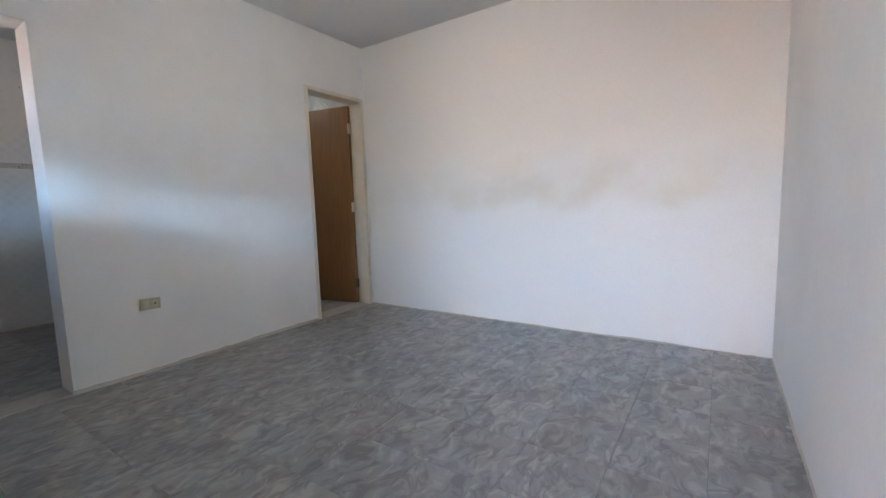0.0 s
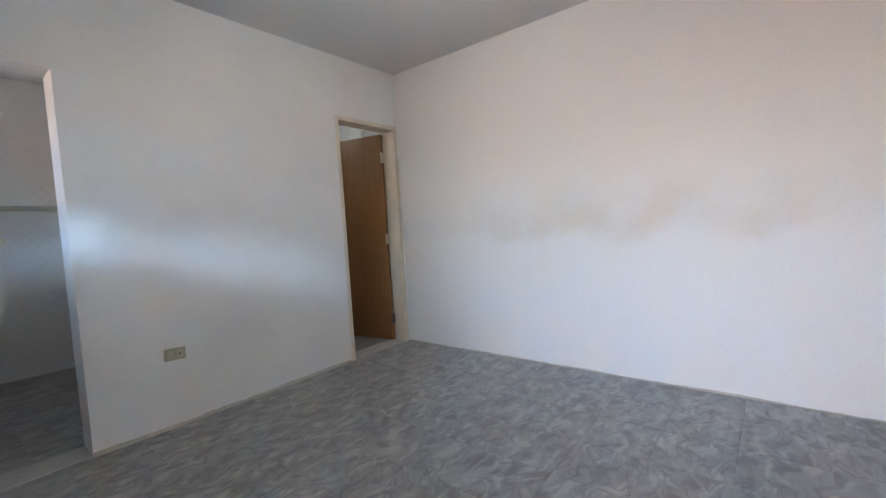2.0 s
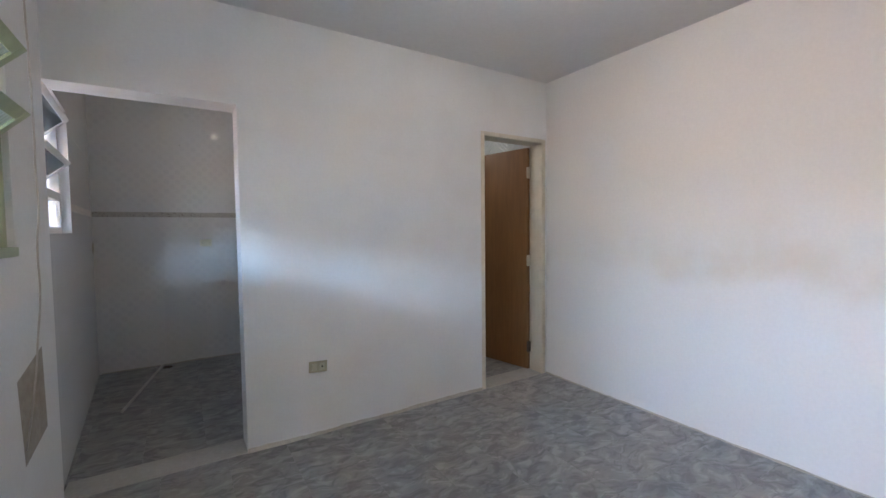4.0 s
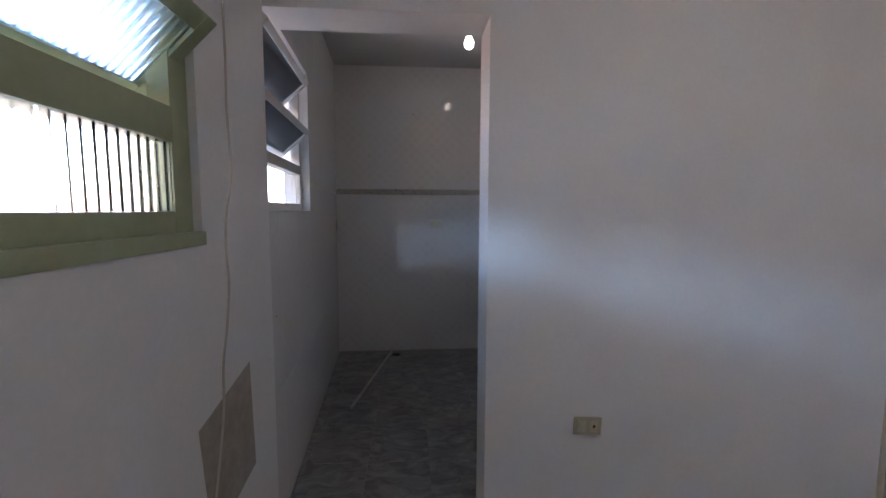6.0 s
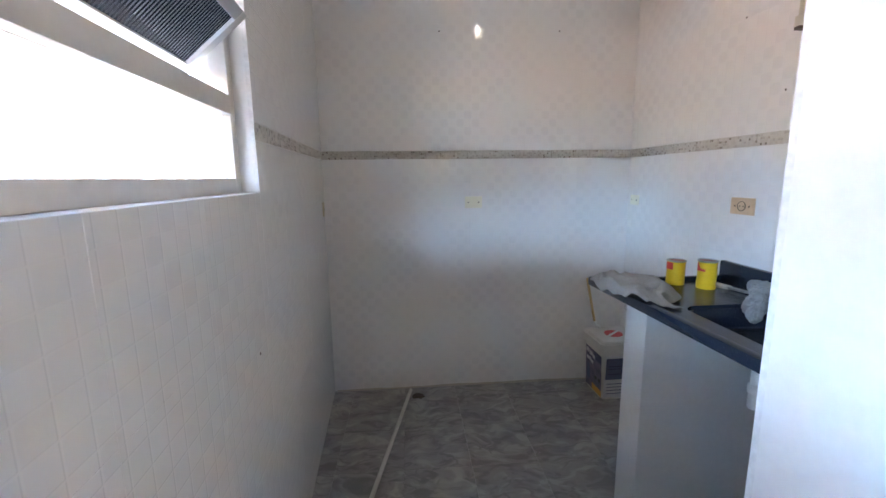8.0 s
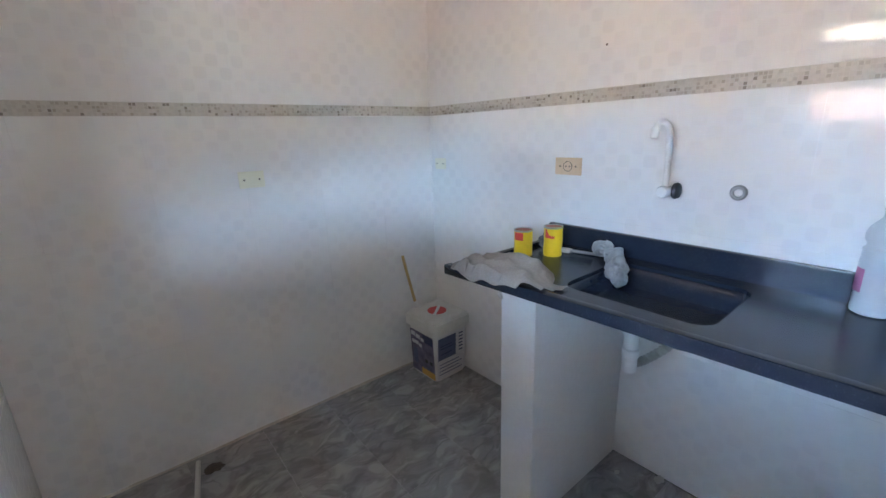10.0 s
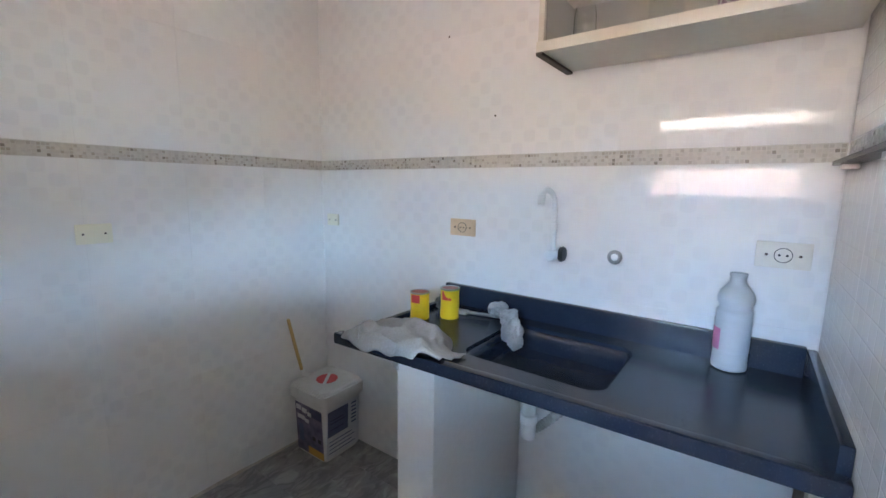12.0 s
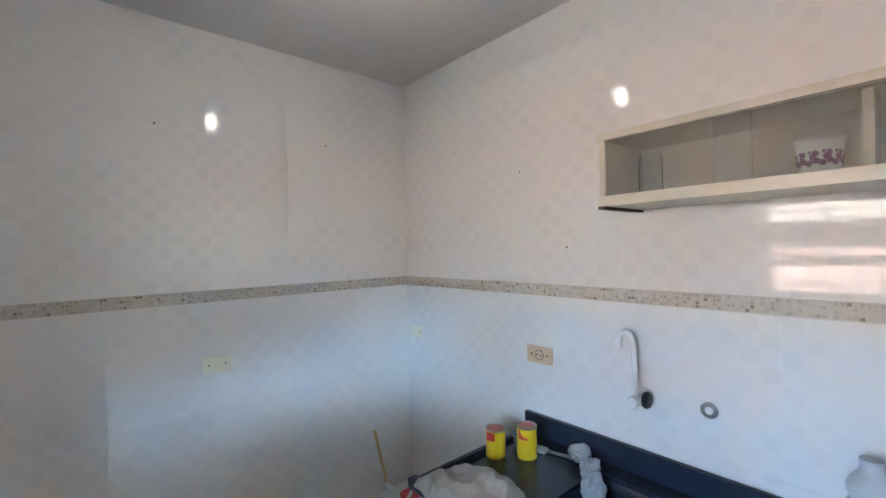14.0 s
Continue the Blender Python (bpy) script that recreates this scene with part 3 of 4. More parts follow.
def rounded(x0, x1, y0, y1, r, n=6):
    pts = []
    for cx, cy, a in ((x1 - r, y1 - r, 0), (x0 + r, y1 - r, 90), (x0 + r, y0 + r, 180), (x1 - r, y0 + r, 270)):
        pts += [(cx + r * math.cos(radians(a + 90 * k / n)), cy + r * math.sin(radians(a + 90 * k / n))) for k in range(n + 1)]
    return pts


def top_with_hole():
    """Slab with a rounded cut-out."""
    bm = bmesh.new()
    z0, z1 = 0.879, 0.900
    inner = rounded(bx0, bx1, by0, by1, 0.055)
    mx, my = (bx0 + bx1) / 2, (by0 + by1) / 2
    ox0, ox1 = cx0 + 0.032, cx1

    def outward(p):
        dx, dy = p[0] - mx, p[1] - my
        s = min(((ox1 - mx) / dx) if dx > 1e-6 else ((ox0 - mx) / dx) if dx < -1e-6 else 9e9, ((cy1 - my) / dy) if dy > 1e-6 else ((cy0 - my) / dy) if dy < -1e-6 else 9e9)
        return (mx + dx * s, my + dy * s)
    corners = [(ox1, cy1), (ox0, cy1), (ox0, cy0), (ox1, cy0)]
    outer = [outward(p) for p in inner]
    # pull the ray nearest to each slab corner onto that corner
    for c in corners:
        k = min(range(len(outer)), key=lambda i: (outer[i][0] - c[0]) ** 2 + (outer[i][1] - c[1]) ** 2)
        outer[k] = c
    rings = [[bm.verts.new((x, y, z)) for x, y in ring] for ring, z in ((outer, z0), (outer, z1), (inner, z1), (inner, z0))]
    n = len(inner)
    for a, b in zip(rings, rings[1:] + rings[:1]):
        for i in range(n):
            bm.faces.new((a[i], a[(i + 1) % n], b[(i + 1) % n], b[i]))
    return bm


counter = thing("sink_counter", (0, 0, -0.009), "black granite sink counter with a sunken basin", "counter")


def skewed(bm):
    """The front edge runs slightly askew: the slab narrows towards the partition."""
    for v in bm.verts:
        if v.co.x < 2.20:
            v.co.x += 0.060 * (cy1 - v.co.y) / (cy1 - cy0)
    return bm


part("countertop", skewed(top_with_hole()), GRANITE, counter)
part("front_lip", skewed(B((cx0, cx0 + 0.034, cy0, cy1 + 0.002, 0.892, 0.929), bevel=0.007)), GRANITE, counter, "raised rounded front edge")
part("end_lip", B((cx0 + 0.034, cx1 - 0.028, cy1 - 0.022, cy1 + 0.002, 0.880, 0.918), bevel=0.005), GRANITE, counter)
part("backsplash", B((cx1 - 0.026, cx1 - 0.002, cy0 + 0.022, cy1 + 0.002, 0.88, 0.984), bevel=0.005), GRANITE, counter)
part("side_splash", skewed(B((cx0 + 0.034, cx1 - 0.003, cy0 - 0.001, cy0 + 0.021, 0.88, 0.978), bevel=0.005)), GRANITE, counter)
bm = bmesh.new()
rings = []
for inset, z, r in ((-0.002, 0.888, 0.055), (0.003, 0.85, 0.06), (0.010, 0.815, 0.06), (0.03, 0.802, 0.06), (0.13, 0.798, 0.05)):
    rings.append([bm.verts.new((x, y, z)) for x, y in rounded(bx0 + inset, bx1 - inset, by0 + inset, by1 - inset, r)])
for a, b in zip(rings, rings[1:]):
    for i in range(len(a)):
        bm.faces.new((a[i], a[(i + 1) % len(a)], b[(i + 1) % len(a)], b[i]))
bm.faces.new(rings[-1])
basin = part("basin", bm, GRANITE, counter, "sunken black granite basin")
basin.modifiers.new("thick", "SOLIDIFY").thickness = 0.012
part("drain", lathe([(0.032, 0.0), (0.036, 0.004), (0.03, 0.006), (0.012, 0.003)], m=Matrix.Translation((2.40, 0.86, 0.798))), STEEL, basin, "round steel drain")

pier = thing("counter_pier", (2.38, 1.125, 0.0), "white painted masonry pier under the counter", "pier")
part("shaft", B((-0.286, 0.288, -0.070, 0.071, 0.0, 0.870), bevel=0.006), PAINT, pier)

trap = thing("drain_trap", (2.40, 0.90, 0.46), "white plastic sink trap with a corrugated hose", "pipe")
part("bottle_trap", lathe([(0.0215, 0.12), (0.023, 0.125), (0.023, 0.17), (0.027, 0.175), (0.027, 0.20), (0.021, 0.205), (0.021, 0.255), (0.034, 0.26), (0.034, 0.276), (0.02, 0.278), (0.02, 0.326)]), PVC, trap)
pts = curve_points([(0.0, 0.0, 0.15), (0.04, -0.03, 0.155), (0.10, -0.09, 0.22), (0.17, -0.13, 0.30), (0.25, -0.14, 0.31)], 14)
part("hose", tube(pts, 0.0135, 12, 0.25), mat("dull_hose_plastic", (0.42, 0.41, 0.38), 0.5, dirt=0.4, dirt_scale=20), trap, "grey corrugated hose")

# ---- sink wall fittings ----
tap = thing("wall_tap", (2.664, 0.930, 1.157), "white plastic wall tap with a tall bent spout", "tap")
part("body", lathe([(0.026, 0.0), (0.026, 0.006), (0.014, 0.01), (0.013, 0.055), (0.016, 0.06), (0.016, 0.080), (0.012, 0.082)], m=pose(0, 0, 0, 0, -90, 0)), PVC, tap)
part("handle", lathe([(0.012, 0.0), (0.026, 0.004), (0.028, 0.012), (0.024, 0.02), (0.010, 0.023)], 10, m=pose(-0.040, -0.014, 0.0, 90, 0, 0)), BLACK, tap, "black turning knob")
part("valve_cap", lathe([(0.014, 0.0), (0.020, 0.004), (0.021, 0.024), (0.017, 0.031), (0.003, 0.034)], 16, m=pose(-0.062, 0.0, -0.002, 0, -90, 0)), PVC, tap)
part("spout", tube(curve_points([(-0.065, 0.0, 0.012), (-0.066, 0.0, 0.10), (-0.067, 0.002, 0.170), (-0.072, 0.004, 0.198), (-0.086, 0.012, 0.218), (-0.104, 0.020, 0.222), (-0.115, 0.026, 0.205)], 10), 0.0095, 12), PVC, tap)
part("nozzle", lathe([(0.012, 0.0), (0.0135, 0.03), (0.010, 0.036)], m=pose(-0.121, 0.028, 0.172, 0, 12, 0)), PVC, tap)

ring = thing("pipe_stub", (2.666, 0.739, 1.160), "small round capped pipe stub with a metal collar", "pipe")
part("collar", lathe([(0.024, 0.0), (0.024, 0.004), (0.019, 0.008), (0.013, 0.008), (0.012, 0.004)], m=pose(0, 0, 0, 0, -90, 0)), STEEL, ring)
part("plug", lathe([(0.0115, 0.0), (0.0115, 0.006), (0.008, 0.008)], m=pose(0, 0, 0, 0, -90, 0)), PVC, ring)


def socket_plate(at, w, h, material, turn, label, outlet=True):
    """A wall plate whose face looks along local -x."""
    p = thing("wall_socket" if outlet else "blank_plate", at, label, "socket" if outlet else "wall plate", turn=turn)
    part("plate", B((-0.008, 0.0, -w / 2, w / 2, -h / 2, h / 2), bevel=0.003), material, p)
    if outlet:
        part("outlet", lathe([(0.0205, 0.0), (0.0205, 0.0025), (0.0192, 0.003), (0.0188, 0.0005)], m=pose(-0.0085, 0, 0, 0, -90, 0)), BLACK, p, "dark round outlet rim")
        part("outlet_face", lathe([(0.0187, 0.0), (0.0187, 0.0015)], m=pose(-0.0085, 0, 0, 0, -90, 0)), material, p)
        for dy in (-0.0085, 0.0085):
            part("pin_hole", lathe([(0.0033, 0), (0.0033, 0.0022)], 10, m=pose(-0.0085, dy, 0, 0, -90, 0)), BLACK, p, smooth_faces=False)
    for dy in (-0.3, 0.3):
        part("screw", lathe([(0.004, 0), (0.0035, 0.0015)], 10, m=pose(-0.008, dy * w, 0, 0, -90, 0)), RUST, p, smooth_faces=False)
    return p


def on_sink(y):
    return 2.682 - (y - 0.195) * math.tan(radians(0.95)) - 0.0005


socket_plate((on_sink(1.347), 1.347, 1.218), 0.122, 0.07, PEACH, 0.95, "peach coloured socket plate on the sink wall")
socket_plate((on_sink(0.306), 0.306, 1.213), 0.122, 0.072, IVORY, 0.95, "ivory socket plate on the sink wall")
socket_plate((on_sink(2.165), 2.165, 1.203), 0.085, 0.06, LEMON, 0.95, "small yellowed blank plate by the corner", False)
socket_plate((1.661, BACK - 0.0005, 1.20), 0.105, 0.07, LEMON, 90, "yellowed blank plate on the back wall", False)
socket_plate((0.772, 2.165, 1.178), 0.045, 0.085, OLIVE, 183.4, "small grey plate near the corner", False)

# living room socket with two modules
ls = thing("wall_socket", (2.163, -0.0005, 0.443), "dirty beige double socket plate low on the wall", "socket", turn=90)
part("plate", B((-0.009, 0.0, -0.058, 0.058, -0.036, 0.036), bevel=0.003, m=pose(0, 0, 0, 3)), OLIVE, ls)
for dy in (-0.025, 0.025):
    part("outlet_face", B((-0.0115, -0.009, dy - 0.016, dy + 0.016, -0.024, 0.024), bevel=0.001, m=pose(0, 0, 0, 3)), mat("beige_module", (0.47, 0.43, 0.31), 0.5, dirt=0.3, dirt_scale=40), ls)
part("pin_hole", lathe([(0.006, 0), (0.006, 0.003)], 10, m=pose(-0.011, -0.025, 0, 0, -90, 0)), BLACK, ls)

# ---- wall cabinet with sliding glass ----
cab = thing("wall_cabinet", (2.664, 0.588, 1.775), "beige open wall cabinet with sliding glass panes", "cabinet")
cw0, cw1, cd, ch = -0.370, 0.352, -0.245, 0.213
part("bottom_board", B((cd, 0, cw0, cw1, 0, 0.020), bevel=0.002), LAMINATE, cab)
part("top_board", B((cd, 0, cw0, cw1, ch - 0.020, ch), bevel=0.002), LAMINATE, cab)
part("side_board", B((cd + 0.002, 0, cw1 - 0.018, cw1 - 0.0005, 0.020, ch - 0.020), bevel=0.001), LAMINATE, cab)
part("side_board", B((cd + 0.002, 0, cw0, cw0 + 0.018, 0.020, ch - 0.020), bevel=0.001), LAMINATE, cab)
part("back_board", B((-0.010, -0.004, cw0 + 0.018, cw1 - 0.018, 0.020, ch - 0.020)), LAMINATE, cab, smooth_faces=False)
part("bottom_rail", B((cd - 0.008, cd, cw0, cw1, 0.0, 0.030), bevel=0.002), LAMINATE, cab)
part("top_rail", B((cd - 0.008, cd, cw0, cw1, ch - 0.022, ch), bevel=0.002), LAMINATE, cab)
part("divider", B((cd + 0.05, -0.010, -0.215, -0.197, 0.020, ch - 0.020)), LAMINATE, cab, smooth_faces=False)
part("sliding_pane", B((cd + 0.012, cd + 0.016, -0.02, cw1 - 0.02, 0.021, ch - 0.021)), VEILED, cab, "clear sliding glass", False).visible_shadow = False
part("sliding_pane", B((cd + 0.022, cd + 0.026, cw0 + 0.02, 0.06, 0.021, ch - 0.021)), VEILED, cab, "clear sliding glass", False).visible_shadow = False
bracket = solid("shelf_bracket", B((-0.25, 0.0, -0.010, 0.010, -0.008, 0.0), (-0.252, -0.248, -0.010, 0.010, -0.008, 0.004)), RUST, "thin dark steel bracket under the cabinet", "bracket", at=(2.664, 0.930, 1.7745))

jar = thing("glass_jar", (2.58, 0.858, 1.795), "small clear glass jar in the wall cabinet", "jar")
part("jar_body", lathe([(0.03, 0.0), (0.034, 0.004), (0.034, 0.115), (0.03, 0.125), (0.03, 0.14), (0.0275, 0.14), (0.0275, 0.125), (0.031, 0.113), (0.031, 0.008)]), CLEAR, jar)
bowl = thing("plastic_pot", (2.56, 0.468, 1.795), "translucent white plastic pot with a purple print", "pot")
part("pot_body", lathe([(0.040, 0.0), (0.044, 0.004), (0.060, 0.118), (0.064, 0.12), (0.064, 0.126), (0.058, 0.126), (0.042, 0.008)]), mat("milky_pot_plastic", (0.74, 0.74, 0.74), 0.4), bowl)
for a in (120, 155, 190, 225, 260):
    bm = bmesh.new()
    for k in range(5):
        q = 2 * math.pi * k / 5
        bmesh.ops.create_uvsphere(bm, u_segments=8, v_segments=6, radius=0.0095, matrix=pose(0, 0, 0, 0, 0, a) @ Matrix.Translation((0.0530, 0.014 * math.cos(q), 0.070 + 0.018 * math.sin(q))) @ Matrix.Diagonal((0.25, 1, 1, 1)))
    part("print_flower", bm, PURPLE, bowl, "purple flower print")

for o in bowl.children:
    o.data.transform(Matrix.Diagonal((0.74, 0.74, 0.8, 1)))

# ---- things on the counter ----
CT = 0.891


def tin_can(at, turn, dent, tall=1.0):
    c = thing("paint_tin", at, "small yellow tin can with a red top band", "tin can", "yellow tins", turn=turn)
    bm = lathe([(0.034, 0.0), (0.036, 0.003), (0.0355, 0.02), (0.0355, 0.05), (0.0355, 0.085), (0.0355, 0.098)], 32)
    for v in bm.verts:
        k = dent * noise.noise(v.co * 26) * (0.4 + v.co.z * 5)
        v.co.x += v.co.x * k
        v.co.y += v.co.y * k
    part("can_body", bm, YELLOW, c)
    part("rim", lathe([(0.0355, 0.098), (0.0372, 0.100), (0.0372, 0.104), (0.034, 0.105), (0.033, 0.100)]), STEEL, c, "dull metal rim")
    part("lid", lathe([(0.0325, 0.099), (0.0325, 0.1015), (0.015, 0.1015)]), mat("reddish_dry_paint", (0.48, 0.16, 0.13), 0.6, grain=0.3, scale=90), c, "lid with reddish dried paint")
    bm = bmesh.new()
    cols = [[bm.verts.new((r * math.cos(radians(a)), r * math.sin(radians(a)), z)) for a in range(150, 211, 10)] for r, z in ((0.0352, 0.066), (0.0366, 0.066), (0.0366, 0.096), (0.0352, 0.096))]
    for p, q in zip(cols, cols[1:] + cols[:1]):
        for i in range(len(p) - 1):
            bm.faces.new((p[i], p[i + 1], q[i + 1], q[i]))
    bm.faces.new([cc[0] for cc in cols])
    bm.faces.new([cc[-1] for cc in reversed(cols)])
    part("red_mark", bm, RED, c, "red square print")
    for o in c.children:
        o.data.transform(Matrix.Diagonal((1, 1, tall, 1)))
    return c


tin_can((2.395, 1.358, CT), 8, 0.02)
tin_can((2.474, 1.276, CT), 14, 0.16, 1.12)

bottle = thing("bleach_bottle", (2.600, 0.397, CT), "white ribbed plastic bottle with a pink label", "bottle")
prof = [(0.036, 0.0), (0.042, 0.004), (0.043, 0.012)]
z = 0.02
while z < 0.165:
    deep = 0.0018 if (z < 0.05 or z > 0.13) else 0.0
    prof += [(0.043, z), (0.043 - deep, z + 0.006)]
    z += 0.012
prof += [(0.043, 0.166), (0.037, 0.174), (0.037, 0.180), (0.043, 0.192), (0.0435, 0.206), (0.039, 0.220), (0.027, 0.236), (0.0195, 0.246), (0.0185, 0.262), (0.0205, 0.264), (0.0205, 0.272), (0.016, 0.272)]
part("bottle_body", lathe(prof, 36), BOTTLE, bottle)
bm = bmesh.new()
cols = [[bm.verts.new((0.0438 * math.cos(radians(a)), 0.0438 * math.sin(radians(a)), z)) for a in range(98, 148, 5)] for z in (0.058, 0.118)]
for i in range(len(cols[0]) - 1):
    bm.faces.new((cols[0][i], cols[0][i + 1], cols[1][i + 1], cols[1][i]))
lab = part("label_sheet", bm, PINK, bottle, "pink paper label")
lab.modifiers.new("thick", "SOLIDIFY").thickness = 0.0006

# rag draped over the front edge
bm = bmesh.new()
NU, NV = 46, 30
grid = []
for i in range(NU + 1):
    row = []
    for j in range(NV + 1):
        u, v = i / NU, j / NV
        w = 0.5 + 0.5 * math.sin(math.pi * min(1, u * 1.15)) ** 0.6
        y = 1.362 - 0.345 * u + 0.016 * noise.noise(Vector((v * 4, 3.1, u)))
        x = 2.052 - 0.002 + (v - 0.16) * (0.27 * w) + 0.026 * u + 0.02 * noise.noise(Vector((u * 5, 0.4, 0)))
        fold = noise.noise(Vector((x * 12, y * 9, 0.3))) * 0.6 + 0.45 * (0.5 - abs(noise.noise(Vector((x * 22 + y * 9, y * 16, 1.3))))) + noise.noise(Vector((x * 55, y * 50, 2.3))) * 0.12
        edge = min(1.0, 6 * min(u, 1 - u)) * min(1.0, 4 * (1 - v))
        top = 0.934 if x < cx0 + 0.045 else 0.934 - 0.028 * min(1, (x - cx0 - 0.045) / 0.06) * (1 - edge * 0.6)
        crease = 0.5 - abs(noise.noise(Vector((u * 5.5 + v * 2.2, v * 3.0 - u * 1.5, 7.7))))
        heap = max(0.0, math.sin(math.pi * min(1.0, 0.08 + u * 0.92))) ** 0.7 * max(0.0, math.sin(math.pi * min(1.0, 0.12 + 0.88 * v))) ** 0.8
        zz = top - 0.007 + max(0.0, 0.010 + 0.020 * fold + 0.040 * (crease - 0.3)) * (0.25 + 0.75 * edge) + 0.034 * heap
        if x < cx0 - 0.003:
            over = cx0 - 0.003 - x
            zz = 0.927 - over * 1.0
            x = cx0 - 0.008 - 0.010 * (0.5 + fold)
        row.append(bm.verts.new((x, y, zz)))
    grid.append(row)
for i in range(NU):
    for j in range(NV):
        bm.faces.new((grid[i][j], grid[i + 1][j], grid[i + 1][j + 1], grid[i][j + 1]))
rag = solid("rag", bm, CLOTH, "crumpled greyish white rag over the counter edge", "cloth", smooth_faces=True)
rag.modifiers.new("thick", "SOLIDIFY").thickness = 0.003

# plastic bag slumped on the sink rim
bm = bmesh.new()
for c, r, squash in (((2.565, 1.115, 0.930), 0.040, 0.8), ((2.50, 1.035, 0.930), 0.036, 0.9), ((2.455, 1.000, 0.905), 0.036, 1.2), ((2.43, 0.975, 0.880), 0.022, 1.5)):
    made = bmesh.ops.create_icosphere(bm, subdivisions=4, radius=1.0)["verts"]
    for v in made:
        p = v.co.copy()
        q = p + Vector(c) * 9
        k = 1.08 + 0.30 * noise.noise(q * 1.1) - 0.35 * abs(noise.noise(q * 2.6)) - 0.14 * abs(noise.noise(q * 5.5))
        v.co = Vector(c) + Vector((p.x * r * k, p.y * r * k, p.z * r * k * squash))
        v.co.z = max(v.co.z, 0.901 if v.co.x > 2.575 or v.co.y > 1.07 else 0.83)
solid("plastic_bag", bm, BAG, "crumpled grey plastic bag on the sink rim", "bag", smooth_faces=True)

brush = thing("paint_brush", (2.55, 1.22, CT), "thin grey brush lying behind the tins", "brush", turn=-78)
part("brush_handle", tube(curve_points([(-0.02, 0, 0.008), (0.05, 0.0, 0.009), (0.13, 0, 0.008)], 6), 0.006, 10), STEEL, brush)
part("bristles", B((-0.09, -0.02, -0.018, 0.018, 0.001, 0.014), bevel=0.004), mat("pale_bristle", (0.60, 0.56, 0.48), 0.9, grain=0.3, scale=200), brush, "pale stiff bristles")
bm = bmesh.new()
bmesh.ops.create_icosphere(bm, subdivisions=4, radius=1.0)
for v in bm.verts:
    s = 1 + 0.5 * noise.noise(v.co * 2.4 + Vector((4, 0, 0))) + 0.25 * noise.noise(v.co * 7)
    v.co = Vector((2.52 + 0.022 * v.co.x * s, 1.345 + 0.028 * v.co.y * s, 0.928 + 0.024 * v.co.z * s))
solid("crumpled_film", bm, mat("dark_film", (0.14, 0.14, 0.15), 0.3, grain=0.5, scale=60), "crumpled dark plastic film between the tins", "wrapper", smooth_faces=True)

# glass shelf on the partition and boards leaning under the counter
shelf = thing("glass_shelf", (2.0, 0.2075, 1.447), "narrow smoked glass wall shelf with a rounded corner", "shelf")
bm = bmesh.new()
pts2 = [(0.0, 0.0), (0.58, 0.0)] + [(0.58 - 0.028 + 0.028 * math.sin(radians(90 - a)), 0.012 + 0.028 * math.sin(radians(a))) for a in range(0, 91, 15)] + [(0.0, 0.04)]
lo_, hi_ = [[bm.verts.new((x, y, z)) for x, y in pts2] for z in (0.0, 0.009)]
for i in range(len(pts2)):
    bm.faces.new((lo_[i], lo_[(i + 1) % len(pts2)], hi_[(i + 1) % len(pts2)], hi_[i]))
bm.faces.new(list(reversed(lo_)))
bm.faces.new(hi_)
part("glass_plate", bm, mat("grey_shelf_glass", (0.09, 0.087, 0.09), 0.25, spec=0.4), shelf, smooth_faces=False)
for x in (0.12, 0.50):
    part("clip", B((x - 0.012, x + 0.012, 0.0, 0.03, -0.012, 0.0), bevel=0.002), STEEL, shelf, "small steel clip")
board = solid("leaning_board", B((2.27, 2.52, 0.210, 0.232, 0.0, 0.86), bevel=0.002), mat("bare_chipboard", (0.34, 0.26, 0.20), 0.8, grain=0.25, scale=70, dirt=0.4, dirt_scale=8), "brown board leaning under the counter", "board")
slat = thing("cream_slat", (2.235, 0.234, 0.0), "cream painted grooved wooden slat standing upright", "slat")
part("strip", B((-0.022, -0.004, -0.012, 0.012, 0.0, 0.87), bevel=0.002), CREAM, slat)
part("strip", B((0.004, 0.022, -0.012, 0.012, 0.0, 0.84), bevel=0.002), CREAM, slat)
# Black filler puts the groove's shade between the two strips.
part("groove_filler", B((-0.004, 0.004, -0.010, 0.004, 0.0, 0.83)), BLACK, slat, smooth_faces=False)

# ---- paint bucket ----
TUB = mat("dirty_white_tub", (0.70, 0.69, 0.66), 0.45, grain=0.05, scale=40, dirt=0.35, dirt_scale=14)
bucket = thing("paint_bucket", (2.522, 2.092, 0.0), "white square paint bucket with a printed label", "bucket", turn=1)


def prism(x0, y0, z0, x1, y1, z1, r=0.03, hollow=False):
    bm = bmesh.new()
    a = [bm.verts.new((x, y, z0)) for x, y in rounded(-x0, x0, -y0, y0, r, 4)]
    b = [bm.verts.new((x, y, z1)) for x, y in rounded(-x1, x1, -y1, y1, r, 4)]
    for i in range(len(a)):
        bm.faces.new((a[i], a[(i + 1) % len(a)], b[(i + 1) % len(a)], b[i]))
    bm.faces.new(list(reversed(a)))
    bm.faces.new(b)
    return bm


part("bucket_body", prism(0.106, 0.106, 0.0, 0.117, 0.117, 0.305), TUB, bucket)
bm = prism(0.134, 0.134, 0.29, 0.134, 0.134, 0.352, 0.035)
bmesh.ops.bevel(bm, geom=[e for e in bm.edges if all(v.co.z > 0.35 for v in e.verts)], offset=0.008, segments=2, affect="EDGES")
lid = part("lid", bm, TUB, bucket, "thick white lid")
part("lid_rim", prism(0.122, 0.122, 0.352, 0.118, 0.118, 0.358, 0.03), TUB, lid)
part("red_disc", lathe([(0.052, 0.357), (0.052, 0.3605)], 36), RED, lid, "red round print")
